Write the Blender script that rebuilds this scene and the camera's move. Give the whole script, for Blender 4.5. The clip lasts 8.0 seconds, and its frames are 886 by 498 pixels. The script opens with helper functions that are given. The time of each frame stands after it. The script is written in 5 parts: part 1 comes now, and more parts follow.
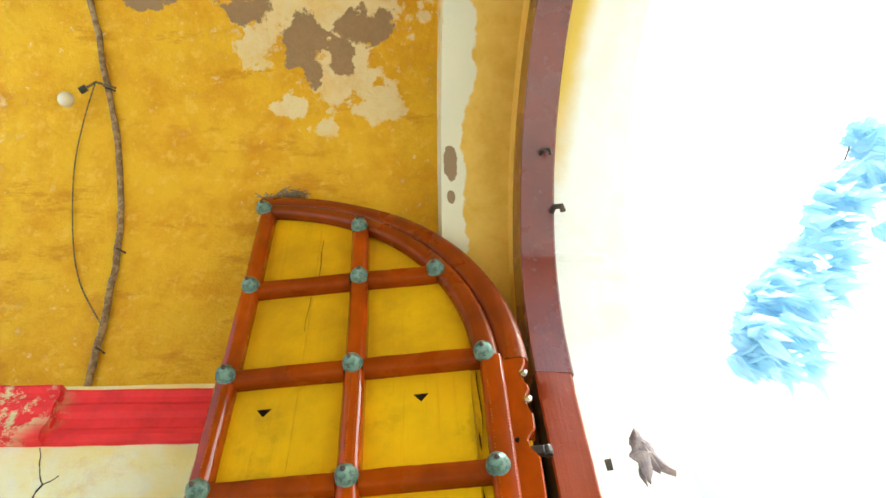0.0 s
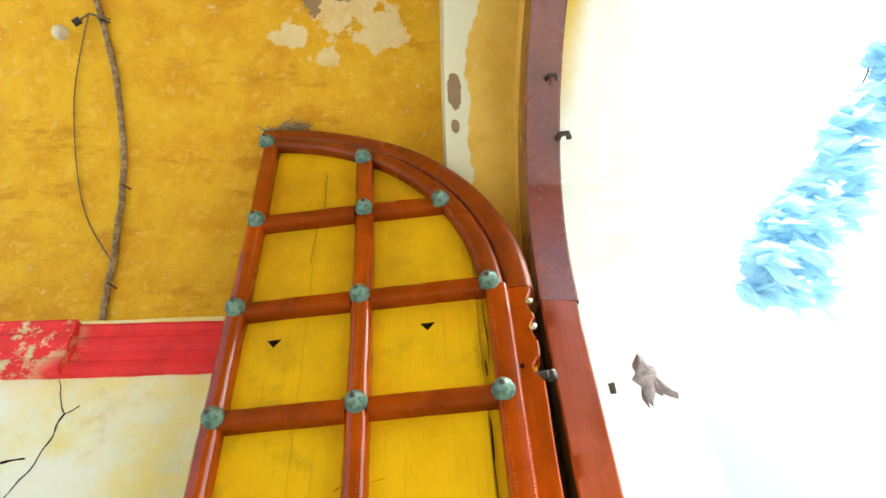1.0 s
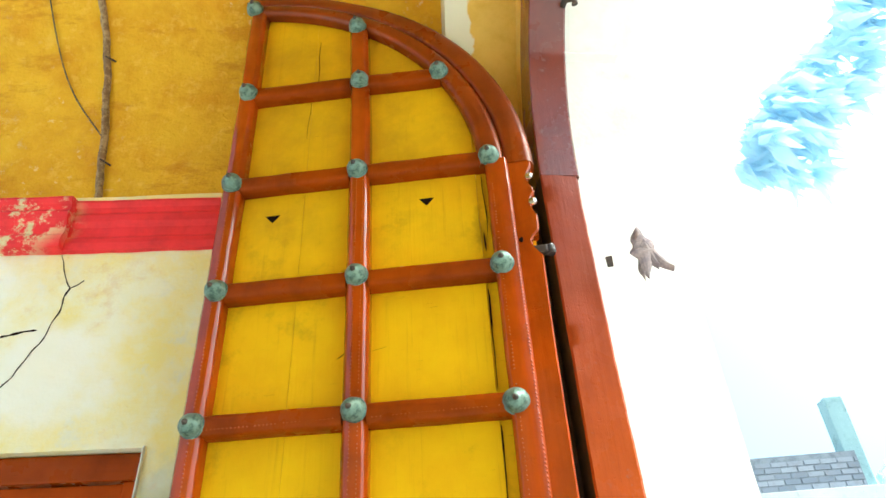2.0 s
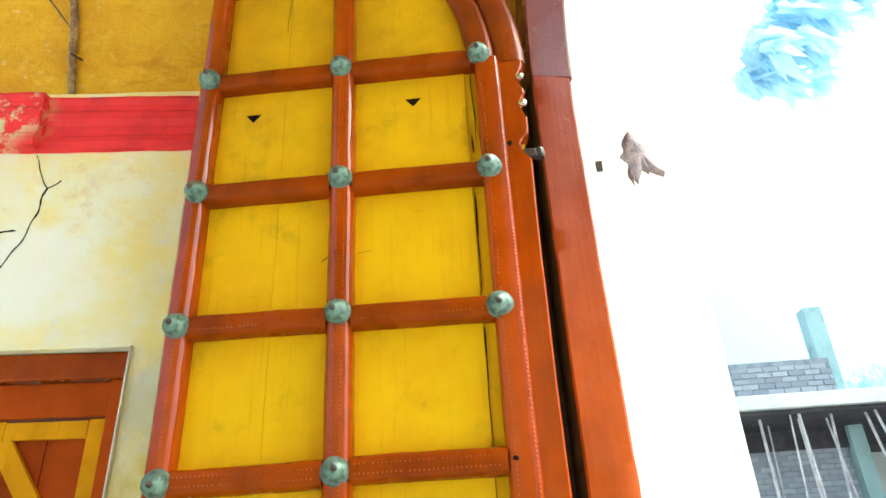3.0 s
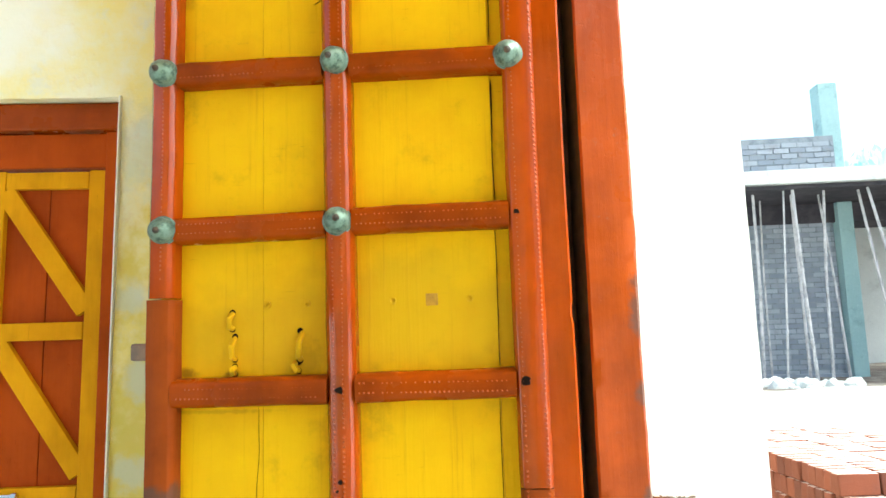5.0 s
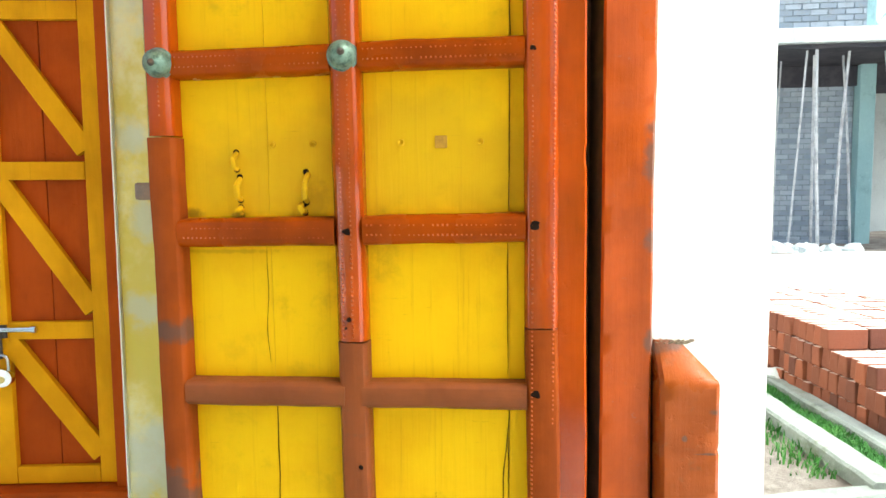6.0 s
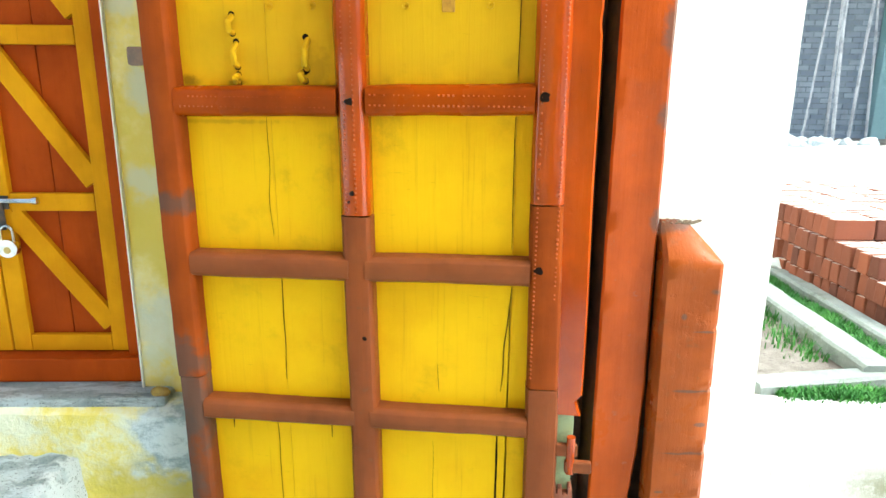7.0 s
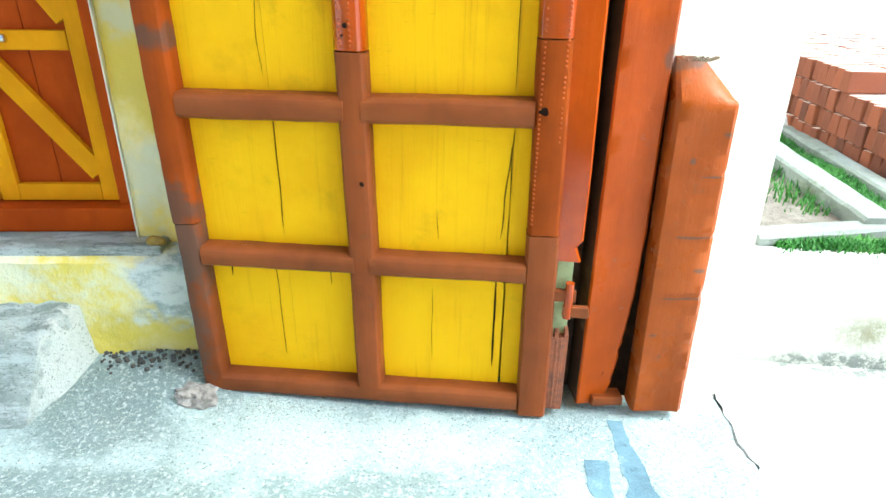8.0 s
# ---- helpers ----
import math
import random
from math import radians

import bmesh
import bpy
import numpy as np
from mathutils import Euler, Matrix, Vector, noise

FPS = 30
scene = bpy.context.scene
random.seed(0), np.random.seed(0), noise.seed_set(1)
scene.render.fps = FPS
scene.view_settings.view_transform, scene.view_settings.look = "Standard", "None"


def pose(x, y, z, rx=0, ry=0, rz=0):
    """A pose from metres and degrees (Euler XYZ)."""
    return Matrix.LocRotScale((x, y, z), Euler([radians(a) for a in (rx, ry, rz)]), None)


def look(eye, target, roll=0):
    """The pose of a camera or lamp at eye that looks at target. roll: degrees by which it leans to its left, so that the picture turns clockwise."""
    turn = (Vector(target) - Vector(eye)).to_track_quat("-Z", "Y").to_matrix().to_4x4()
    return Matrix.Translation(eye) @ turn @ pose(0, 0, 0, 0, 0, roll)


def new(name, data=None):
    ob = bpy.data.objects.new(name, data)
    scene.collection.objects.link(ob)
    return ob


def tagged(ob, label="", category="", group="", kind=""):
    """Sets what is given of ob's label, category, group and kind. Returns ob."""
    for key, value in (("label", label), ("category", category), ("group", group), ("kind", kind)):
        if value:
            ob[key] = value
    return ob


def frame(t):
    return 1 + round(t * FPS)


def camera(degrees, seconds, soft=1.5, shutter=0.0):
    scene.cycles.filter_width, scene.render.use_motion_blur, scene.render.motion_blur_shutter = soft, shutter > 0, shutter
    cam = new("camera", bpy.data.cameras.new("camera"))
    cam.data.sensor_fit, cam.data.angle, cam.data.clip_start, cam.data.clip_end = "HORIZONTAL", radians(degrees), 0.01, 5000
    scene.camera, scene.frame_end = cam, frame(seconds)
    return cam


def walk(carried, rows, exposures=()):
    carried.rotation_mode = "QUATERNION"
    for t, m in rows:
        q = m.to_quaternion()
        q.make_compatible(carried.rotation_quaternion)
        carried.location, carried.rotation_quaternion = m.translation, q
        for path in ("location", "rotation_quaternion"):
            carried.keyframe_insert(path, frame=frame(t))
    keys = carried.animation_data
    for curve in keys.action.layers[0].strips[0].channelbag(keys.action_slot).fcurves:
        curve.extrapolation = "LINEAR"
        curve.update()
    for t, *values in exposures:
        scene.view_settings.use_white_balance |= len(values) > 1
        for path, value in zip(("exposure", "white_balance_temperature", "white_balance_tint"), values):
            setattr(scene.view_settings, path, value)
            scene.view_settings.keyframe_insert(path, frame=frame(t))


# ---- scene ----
cam = camera(68.4, 8.0)
PATH = [
    (0, (0.093, 0.163, 1.624), (0.03, 1.425, 3.174), -4.0),
    (0.5, (0.095, 0.173, 1.623), (-0.008, 1.51, 3.107), -3.0),
    (1, (0.11, 0.18, 1.622), (-0.005, 1.589, 3.037), -3.6),
    (1.5, (0.117, 0.2, 1.622), (-0.022, 1.716, 2.919), -3.2),
    (1.7, (0.096, 0.205, 1.613), (-0.044, 1.777, 2.842), -3.4),
    (2.8, (0.114, 0.25, 1.617), (-0.049, 2.0, 2.572), -2.7),
    (3, (0.113, 0.259, 1.614), (-0.036, 2.038, 2.517), -2.9),
    (3.5, (0.109, 0.277, 1.604), (-0.05, 2.111, 2.386), -2.5),
    (4, (0.101, 0.309, 1.597), (-0.069, 2.219, 2.163), -2.2),
    (4.2, (0.101, 0.313, 1.594), (-0.069, 2.239, 2.104), -2.4),
    (5.3, (0.095, 0.351, 1.56), (-0.103, 2.336, 1.696), -1.3),
    (5.5, (0.086, 0.36, 1.547), (-0.109, 2.35, 1.6), -1.2),
    (6, (0.078, 0.381, 1.521), (-0.137, 2.363, 1.358), -0.5),
    (6.3, (0.086, 0.39, 1.515), (-0.137, 2.357, 1.226), -0.0),
    (6.5, (0.078, 0.394, 1.497), (-0.138, 2.354, 1.159), 0.1),
    (7, (0.077, 0.408, 1.468), (-0.148, 2.335, 0.981), 0.4),
    (7.5, (0.066, 0.428, 1.421), (-0.13, 2.294, 0.728), 1.2),
    (8, (0.058, 0.445, 1.385), (-0.131, 2.238, 0.52), 0.7),
]
EXPOSURES = [(0.0, -0.10, 5600, -7), (3.0, 0.06, 5550, -8), (5.5, 0.18, 5750, -5), (8.0, 0.26, 5350, -9)]
walk(cam, [(t, look(eye, target, roll)) for t, eye, target, roll in PATH], EXPOSURES)

# ---- daylight: bright overcast sky, soft sun from beyond the gate ----
world = bpy.data.worlds.new("sky")
scene.world = world
world.use_nodes = True
wn = world.node_tree
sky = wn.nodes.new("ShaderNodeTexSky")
sky.sky_type, sky.sun_disc = "NISHITA", False
SUN_EL, SUN_AZ = 56.0, 90.0          # height, and bearing from +y towards +x
sky.sun_elevation, sky.sun_rotation = radians(SUN_EL), radians(SUN_AZ)
sky.air_density, sky.dust_density = 1.0, 10.0
bg = wn.nodes["Background"]
bg.inputs["Strength"].default_value = 0.46
wn.links.new(sky.outputs[0], bg.inputs["Color"])
sun_data = bpy.data.lights.new("sun", "SUN")
sun_data.energy, sun_data.angle, sun_data.color = 1.1, radians(16), (1.0, 0.98, 0.95)
sun = new("sun", sun_data)
sun.matrix_world = look((0, 0, 0), (-math.cos(radians(SUN_EL)) * math.sin(radians(SUN_AZ)), -math.cos(radians(SUN_EL)) * math.cos(radians(SUN_AZ)), -math.sin(radians(SUN_EL))))


# ---- materials ----
class Nodes:
    """A short hand for building one node material."""

    def __init__(self, name):
        self.mat = bpy.data.materials.new(name)
        self.mat.use_nodes = True
        self.t = self.mat.node_tree
        self.bsdf = self.t.nodes["Principled BSDF"]
        self.co = self.t.nodes.new("ShaderNodeTexCoord").outputs["Object"]

    def link(self, a, b):
        self.t.links.new(a, b)

    def scaled(self, sx, sy, sz):
        n = self.t.nodes.new("ShaderNodeMapping")
        n.inputs["Scale"].default_value = (sx, sy, sz)
        self.link(self.co, n.inputs["Vector"])
        return n.outputs[0]

    def noise(self, scale, detail=5.0, rough=0.6, vec=None):
        n = self.t.nodes.new("ShaderNodeTexNoise")
        n.inputs["Scale"].default_value, n.inputs["Detail"].default_value, n.inputs["Roughness"].default_value = scale, detail, rough
        self.link(vec or self.co, n.inputs["Vector"])
        return n.outputs["Fac"]

    def steps(self, fac, lo, hi, a=0.0, b=1.0):
        n = self.t.nodes.new("ShaderNodeMapRange")
        n.interpolation_type = "SMOOTHSTEP"
        for i, v in zip((1, 2, 3, 4), (lo, hi, a, b)):
            n.inputs[i].default_value = v
        self.link(fac, n.inputs[0])
        return n.outputs[0]

    def math(self, op, a, b):
        n = self.t.nodes.new("ShaderNodeMath")
        n.operation = op
        for i, v in enumerate((a, b)):
            if isinstance(v, (int, float)):
                n.inputs[i].default_value = v
            else:
                self.link(v, n.inputs[i])
        return n.outputs[0]

    def mix(self, fac, a, b):
        n = self.t.nodes.new("ShaderNodeMix")
        n.data_type = "RGBA"
        for sock, v in ((n.inputs[0], fac), (n.inputs[6], a), (n.inputs[7], b)):
            if isinstance(v, (int, float)):
                sock.default_value = v
            elif isinstance(v, tuple):
                sock.default_value = (*v, 1)
            else:
                self.link(v, sock)
        return n.outputs[2]

    def spot(self, centre, size, ragged=0.5, scale=6.0, soft=0.06):
        """A ragged blotch round a place, 1 inside and 0 outside."""
        m = self.t.nodes.new("ShaderNodeMapping")
        m.inputs["Location"].default_value = tuple(-c / s for c, s in zip(centre, size))
        m.inputs["Scale"].default_value = tuple(1 / s for s in size)
        self.link(self.co, m.inputs["Vector"])
        ln = self.t.nodes.new("ShaderNodeVectorMath")
        ln.operation = "LENGTH"
        self.link(m.outputs[0], ln.inputs[0])
        wob = self.math("MULTIPLY", self.math("SUBTRACT", self.noise(scale, 4), 0.5), ragged * 3)
        return self.steps(self.math("ADD", ln.outputs["Value"], wob), 1.0 + soft, 1.0 - soft)

    def random(self):
        return self.t.nodes.new("ShaderNodeObjectInfo").outputs["Random"]

    def island(self):
        return self.t.nodes.new("ShaderNodeNewGeometry").outputs["Random Per Island"]

    def done(self, colour, rough, bump=None, height=0.004, metal=0.0, strength=0.6, coat=0.0, spec=0.4, shine=0.09):
        if isinstance(colour, tuple):
            self.bsdf.inputs["Base Color"].default_value = (*colour, 1)
        else:
            self.link(colour, self.bsdf.inputs["Base Color"])
        if isinstance(rough, (int, float)):
            self.bsdf.inputs["Roughness"].default_value = rough
        else:
            self.link(rough, self.bsdf.inputs["Roughness"])
        self.bsdf.inputs["Metallic"].default_value = metal
        self.bsdf.inputs["Specular IOR Level"].default_value = spec
        self.bsdf.inputs["Coat Weight"].default_value = coat
        self.bsdf.inputs["Coat Roughness"].default_value = shine
        self.bsdf.inputs["Coat IOR"].default_value = 1.5
        if bump is not None:
            b = self.t.nodes.new("ShaderNodeBump")
            b.inputs["Strength"].default_value, b.inputs["Distance"].default_value = strength, height
            self.link(bump, b.inputs["Height"])
            self.link(b.outputs[0], self.bsdf.inputs["Normal"])
        return self.mat


def enamel(name, base, dark, worn, along="z", rough=0.40, wear=0.68, stains=(), gloss=0.16, coat=0.0, under=None):
    """Glossy oil paint over old wood: brush marks along the grain, grime, rubbed places."""
    n = Nodes(name)
    st = {"x": (1.5, 30, 30), "z": (30, 30, 1.5)}[along]
    grain = n.noise(1.6, 6, 0.65, n.scaled(*st))
    blot = n.noise(3.0, 5)
    fine = n.noise(60, 4)
    col = n.mix(n.steps(blot, 0.35, 0.72), base, dark)
    col = n.mix(n.steps(grain, 0.50, 0.78, 0, 0.4), col, dark)
    col = n.mix(n.steps(n.noise(0.9, 4, 0.6, n.scaled(6, 6, 2)), 0.45, 0.75, 0, 0.5), col, tuple(c * 0.6 for c in dark))
    col = n.mix(n.steps(n.noise(24, 6, 0.75), wear - 0.04, wear + 0.06, 0, 0.6), col, worn)
    scr = n.noise(3.0, 4, 0.8, n.scaled(*{"x": (3, 60, 90), "z": (90, 60, 3)}[along]))
    col = n.mix(n.steps(scr, 0.64, 0.72, 0, 0.55), col, tuple(c * 0.35 for c in dark))
    # second colour blended in round a place: dimmer light painted onto the post head
    if under:
        col = n.mix(n.math("MULTIPLY", n.spot(under[0], under[1], 0.35, 3, 0.75), n.steps(n.noise(9, 6, 0.7), 0.25, 0.55, 0.7, 0.95)), col, under[2])
    for place, size in stains:
        col = n.mix(n.math("MULTIPLY", n.spot(place, size, 0.9, 16, 0.4), 0.75), col, (0.10, 0.065, 0.05))
    r = n.steps(blot, 0.3, 0.75, rough - 0.08, rough + 0.16)
    return n.done(col, r, n.math("ADD", grain, n.math("ADD", n.math("MULTIPLY", fine, 0.35), n.math("MULTIPLY", n.steps(n.noise(22, 5, 0.7), 0.60, 0.72), -0.5))), 0.004, strength=0.40, spec=gloss, coat=coat)


ORANGE = enamel("orange_paint", (0.43, 0.058, 0.0005), (0.25, 0.033, 0.0005), (0.20, 0.06, 0.015), "z", 0.17, 0.70, [((-0.945, 0.0, 0.64), (0.08, 0.2, 0.09)), ((-0.91, 0, 1.14), (0.07, 0.2, 0.03))], 0.05, 1.0)
ORANGE_X = enamel("orange_paint_rail", (0.33, 0.053, 0.0005), (0.20, 0.031, 0.0005), (0.20, 0.06, 0.015), "x", 0.28, 0.70, (), 0.12)
RUBBED_X = enamel("rubbed_brown_rail", (0.24, 0.068, 0.020), (0.165, 0.046, 0.015), (0.27, 0.13, 0.08), "x", 0.45, 0.72, (), 0.15)
RUBBED = enamel("rubbed_brown_stile", (0.25, 0.064, 0.016), (0.17, 0.044, 0.012), (0.17, 0.07, 0.03), "z", 0.42, 0.62, [((-0.935, 0.0, 0.50), (0.10, 0.2, 0.16)), ((-0.95, 0.0, 0.20), (0.06, 0.2, 0.25))])
# last argument fades the post head towards the dimmed maroon of the arch
POST_PAINT = enamel("post_paint", (0.40, 0.069, 0.003), (0.26, 0.045, 0.002), (0.26, 0.10, 0.05), "z", 0.32, 0.64, [((0.15, 0.0, 1.62), (0.03, 0.1, 0.10)), ((0.15, 0.0, 1.38), (0.025, 0.1, 0.05)), ((0.15, 0.0, 1.12), (0.02, 0.1, 0.04))], 0.10, 0.14, ((0.07, 0.0, 3.45), (0.5, 0.5, 0.75), (0.22, 0.040, 0.018)))
ORANGE_DULL = enamel("dull_orange_paint", (0.31, 0.060, 0.006), (0.20, 0.038, 0.005), (0.20, 0.06, 0.015), "z", 0.42, 0.68, [((-0.945, 0.0, 0.64), (0.08, 0.2, 0.09)), ((-0.91, 0, 1.14), (0.07, 0.2, 0.03))], 0.08)
# arch beam: poorer light and purple sky sheen put into its paint
MAROON_DIM = enamel("dimmed_maroon_paint", (0.20, 0.036, 0.018), (0.13, 0.024, 0.014), (0.22, 0.09, 0.07), "z", 0.24, 0.62, (), 0.25, 0.8)
# top of the gate leaf: its dimmer light put into a darker brown
BROWN_DIM = enamel("dimmed_brown_paint", (0.27, 0.044, 0.002), (0.17, 0.028, 0.002), (0.20, 0.07, 0.03), "z", 0.30, 0.66, (), 0.2, 0.12)
STUB_PAINT = enamel("short_post_paint", (0.33, 0.074, 0.010), (0.24, 0.052, 0.007), (0.22, 0.07, 0.02), "z", 0.26, 0.62, [((0.285, -0.02, 0.80), (0.035, 0.06, 0.0035)), ((0.27, -0.02, 0.62), (0.06, 0.06, 0.0035)), ((0.25, -0.02, 0.42), (0.06, 0.06, 0.003)), ((0.305, -0.02, 0.92), (0.018, 0.06, 0.010)), ((0.225, -0.02, 0.845), (0.007, 0.06, 0.008)), ((0.30, -0.02, 0.515), (0.016, 0.06, 0.006)), ((0.22, 0.0, 1.105), (0.10, 0.06, 0.03)), ((0.23, -0.02, 0.21), (0.006, 0.06, 0.007)), ((0.20, -0.02, 0.29), (0.01, 0.06, 0.003))], 0.15)
DOOR_RED = enamel("door_red_paint", (0.42, 0.068, 0.004), (0.31, 0.048, 0.004), (0.17, 0.07, 0.04), "z", 0.45, 0.75, (), 0.05)
BATTEN_YELLOW = enamel("batten_yellow_paint", (0.76, 0.36, 0.001), (0.60, 0.26, 0.001), (0.36, 0.2, 0.04), "z", 0.45, 0.75, (), 0.05)


def plank_paint():
    n = Nodes("yellow_plank_paint")
    grain = n.noise(1.5, 6, 0.7, n.scaled(40, 40, 1.2))
    blot = n.noise(2.6, 6, 0.65)
    base = n.mix(n.steps(blot, 0.4, 0.75), (0.84, 0.50, 0.0), (0.76, 0.40, 0.0))
    base = n.mix(n.steps(grain, 0.54, 0.76, 0, 0.42), base, (0.52, 0.25, 0.008))
    grime = n.math("MULTIPLY", n.steps(n.noise(7, 7, 0.7), 0.50, 0.70), n.steps(n.noise(1.6, 4), 0.40, 0.60))
    base = n.mix(n.math("MULTIPLY", grime, 0.4), base, (0.36, 0.22, 0.01))
    scr = n.noise(2.0, 5, 0.8, n.scaled(5, 5, 70))
    base = n.mix(n.math("MULTIPLY", n.steps(scr, 0.62, 0.70), n.steps(n.noise(4, 3), 0.5, 0.6, 0, 0.5)), base, (0.30, 0.15, 0.01))
    old = n.spot((-0.2, 0.0, 1.62), (0.75, 0.5, 0.16), 0.5, 5, 0.4)
    base = n.mix(n.math("MULTIPLY", old, 0.45), base, (0.46, 0.28, 0.012))
    # upper planks darkened raggedly: weaker light near the vault, mixed into the paint
    upper_shade = n.spot((-0.45, 0.0, 3.95), (0.75, 0.5, 0.8), 0.6, 4, 0.5)
    base = n.mix(n.math("MULTIPLY", upper_shade, n.steps(n.noise(3.2, 6, 0.7), 0.3, 0.65, 0.25, 0.75)), base, (0.52, 0.30, 0.008))
    for c, sz, amount in (((-0.845, 0.06, 1.475), (0.028, 0.2, 0.014), 0.7), ((-0.74, 0.06, 1.365), (0.12, 0.2, 0.006), 0.3), ((-0.705, 0.06, 1.470), (0.022, 0.2, 0.010), 0.8), ((-0.48, 0.06, 1.50), (0.035, 0.2, 0.05), 0.3), ((-0.845, 0.06, 2.905), (0.03, 0.2, 0.014), 0.5), ((-0.44, 0.06, 2.91), (0.014, 0.2, 0.014), 0.6), ((0.062, 0.06, 3.05), (0.02, 0.2, 0.09), 0.35)):
        base = n.mix(n.math("MULTIPLY", n.spot(c, sz, 0.9, 34, 0.6), amount), base, (0.22, 0.12, 0.008))
    return n.done(base, n.steps(blot, 0.3, 0.8, 0.36, 0.58), n.math("ADD", grain, n.math("MULTIPLY", n.noise(45, 4), 0.3)), 0.004, strength=0.5, spec=0.07)


PLANK = plank_paint()


def limewash(name, upper=False):
    """Yellow limewash over plaster, flaked to white and to the brown render below."""
    n = Nodes(name)
    big, mid, small = n.noise(1.1, 6, 0.6), n.noise(4.5, 7, 0.68), n.noise(26, 6, 0.7)
    if upper:
        col = n.mix(n.steps(mid, 0.36, 0.68), (0.80, 0.48, 0.018), (0.68, 0.34, 0.007))
        col = n.mix(n.steps(n.noise(14, 6, 0.65), 0.52, 0.68, 0, 0.5), col, (0.88, 0.58, 0.08))
        run = n.noise(2.6, 7, 0.7, n.scaled(0.8, 2.2, 2.2))
        col = n.mix(n.steps(run, 0.54, 0.66, 0, 0.75), col, (0.58, 0.26, 0.006))
        col = n.mix(n.math("MULTIPLY", n.steps(n.noise(15, 4, 0.6), 0.63, 0.72), n.steps(n.noise(1.3, 4), 0.46, 0.60, 0, 0.6)), col, (0.86, 0.74, 0.40))
        col = n.mix(n.math("MULTIPLY", n.steps(n.noise(9, 6, 0.72), 0.58, 0.72), n.steps(big, 0.45, 0.62)), col, (0.80, 0.66, 0.36))
    else:
        col = n.mix(n.steps(mid, 0.36, 0.66), (0.92, 0.80, 0.32), (0.93, 0.90, 0.68))
        col = n.mix(n.steps(n.noise(7, 7, 0.7), 0.54, 0.70, 0, 0.8), col, (0.86, 0.84, 0.70))
        col = n.mix(n.steps(small, 0.6, 0.8, 0, 0.4), col, (0.70, 0.50, 0.08))
        # two whiter blotches: glare from the passage's open end, painted on the wash
        col = n.mix(n.math("MULTIPLY", n.math("MAXIMUM", n.spot((-1.95, 0.36, 2.70), (0.30, 0.4, 0.22), 0.6, 5, 0.5), n.spot((-2.35, 0.36, 2.95), (0.3, 0.4, 0.3), 0.6, 5, 0.5)), 0.85), col, (0.95, 0.94, 0.86))
        strip = n.spot((-1.36, 0.35, 1.35), (0.13, 0.4, 0.95), 0.3, 4, 0.2)
        col = n.mix(n.math("MULTIPLY", strip, n.steps(n.noise(3.4, 5, 0.6), 0.36, 0.52, 0.25, 0.9)), col, (0.74, 0.60, 0.10))
        for c, sz in (((-1.40, 0.35, 0.66), (0.14, 0.4, 0.13)), ((-1.40, 0.35, 1.16), (0.07, 0.4, 0.05)), ((-1.37, 0.35, 2.22), (0.12, 0.4, 0.14)), ((-1.42, 0.35, 1.72), (0.05, 0.4, 0.05)), ((-1.38, 0.35, 1.45), (0.04, 0.4, 0.06))):
            col = n.mix(n.math("MULTIPLY", n.spot(c, sz, 0.9, 11, 0.5), 0.6), col, (0.64, 0.70, 0.66))
    col = n.mix(n.steps(n.noise(2.2, 7, 0.75), 0.56, 0.70, 0, 0.65 if upper else 0.3), col, (0.62, 0.28, 0.02))
    if upper:
        pale = None
        for c, sz in (((-0.95, -0.70, 5.32), (0.46, 0.18, 0.16)), ((-0.88, -0.42, 5.18), (0.20, 0.24, 0.18)), ((-0.65, -0.27, 5.06), (0.13, 0.12, 0.12)), ((-1.17, -0.24, 5.04), (0.12, 0.05, 0.06)), ((-1.33, -0.55, 5.25), (0.12, 0.15, 0.1)), ((-0.95, -0.16, 4.97), (0.06, 0.05, 0.05))):
            s = n.spot(c, sz, 1.1, 9, 0.14)
            pale = s if pale is None else n.math("MAXIMUM", pale, s)
        col = n.mix(n.math("MULTIPLY", pale, n.steps(n.noise(5, 6, 0.7), 0.25, 0.6, 0.45, 0.95)), col, (0.80, 0.66, 0.36))
        bare = None
        for c, sz in (((-1.09, -0.53, 5.25), (0.12, 0.14, 0.12)), ((-1.04, -0.40, 5.17), (0.06, 0.10, 0.08)), ((-0.72, -0.62, 5.29), (0.16, 0.085, 0.12)), ((-0.87, -0.47, 5.21), (0.07, 0.13, 0.10)), ((-1.40, -0.70, 5.33), (0.13, 0.09, 0.1)), ((-1.95, -0.75, 5.34), (0.15, 0.06, 0.1))):
            s = n.spot(c, sz, 1.0, 9, 0.10)
            bare = s if bare is None else n.math("MAXIMUM", bare, s)
        col = n.mix(bare, col, n.mix(small, (0.40, 0.26, 0.13), (0.28, 0.17, 0.08)))
    return n.done(col, 0.9, n.math("ADD", n.math("MULTIPLY", mid, 0.8), n.math("MULTIPLY", small, 0.3 if upper else 0.1)), 0.03 if upper else 0.014, strength=1.0 if upper else 0.6)


LIME_LOW, LIME_UP = limewash("limewash_pale"), limewash("limewash_ochre", True)


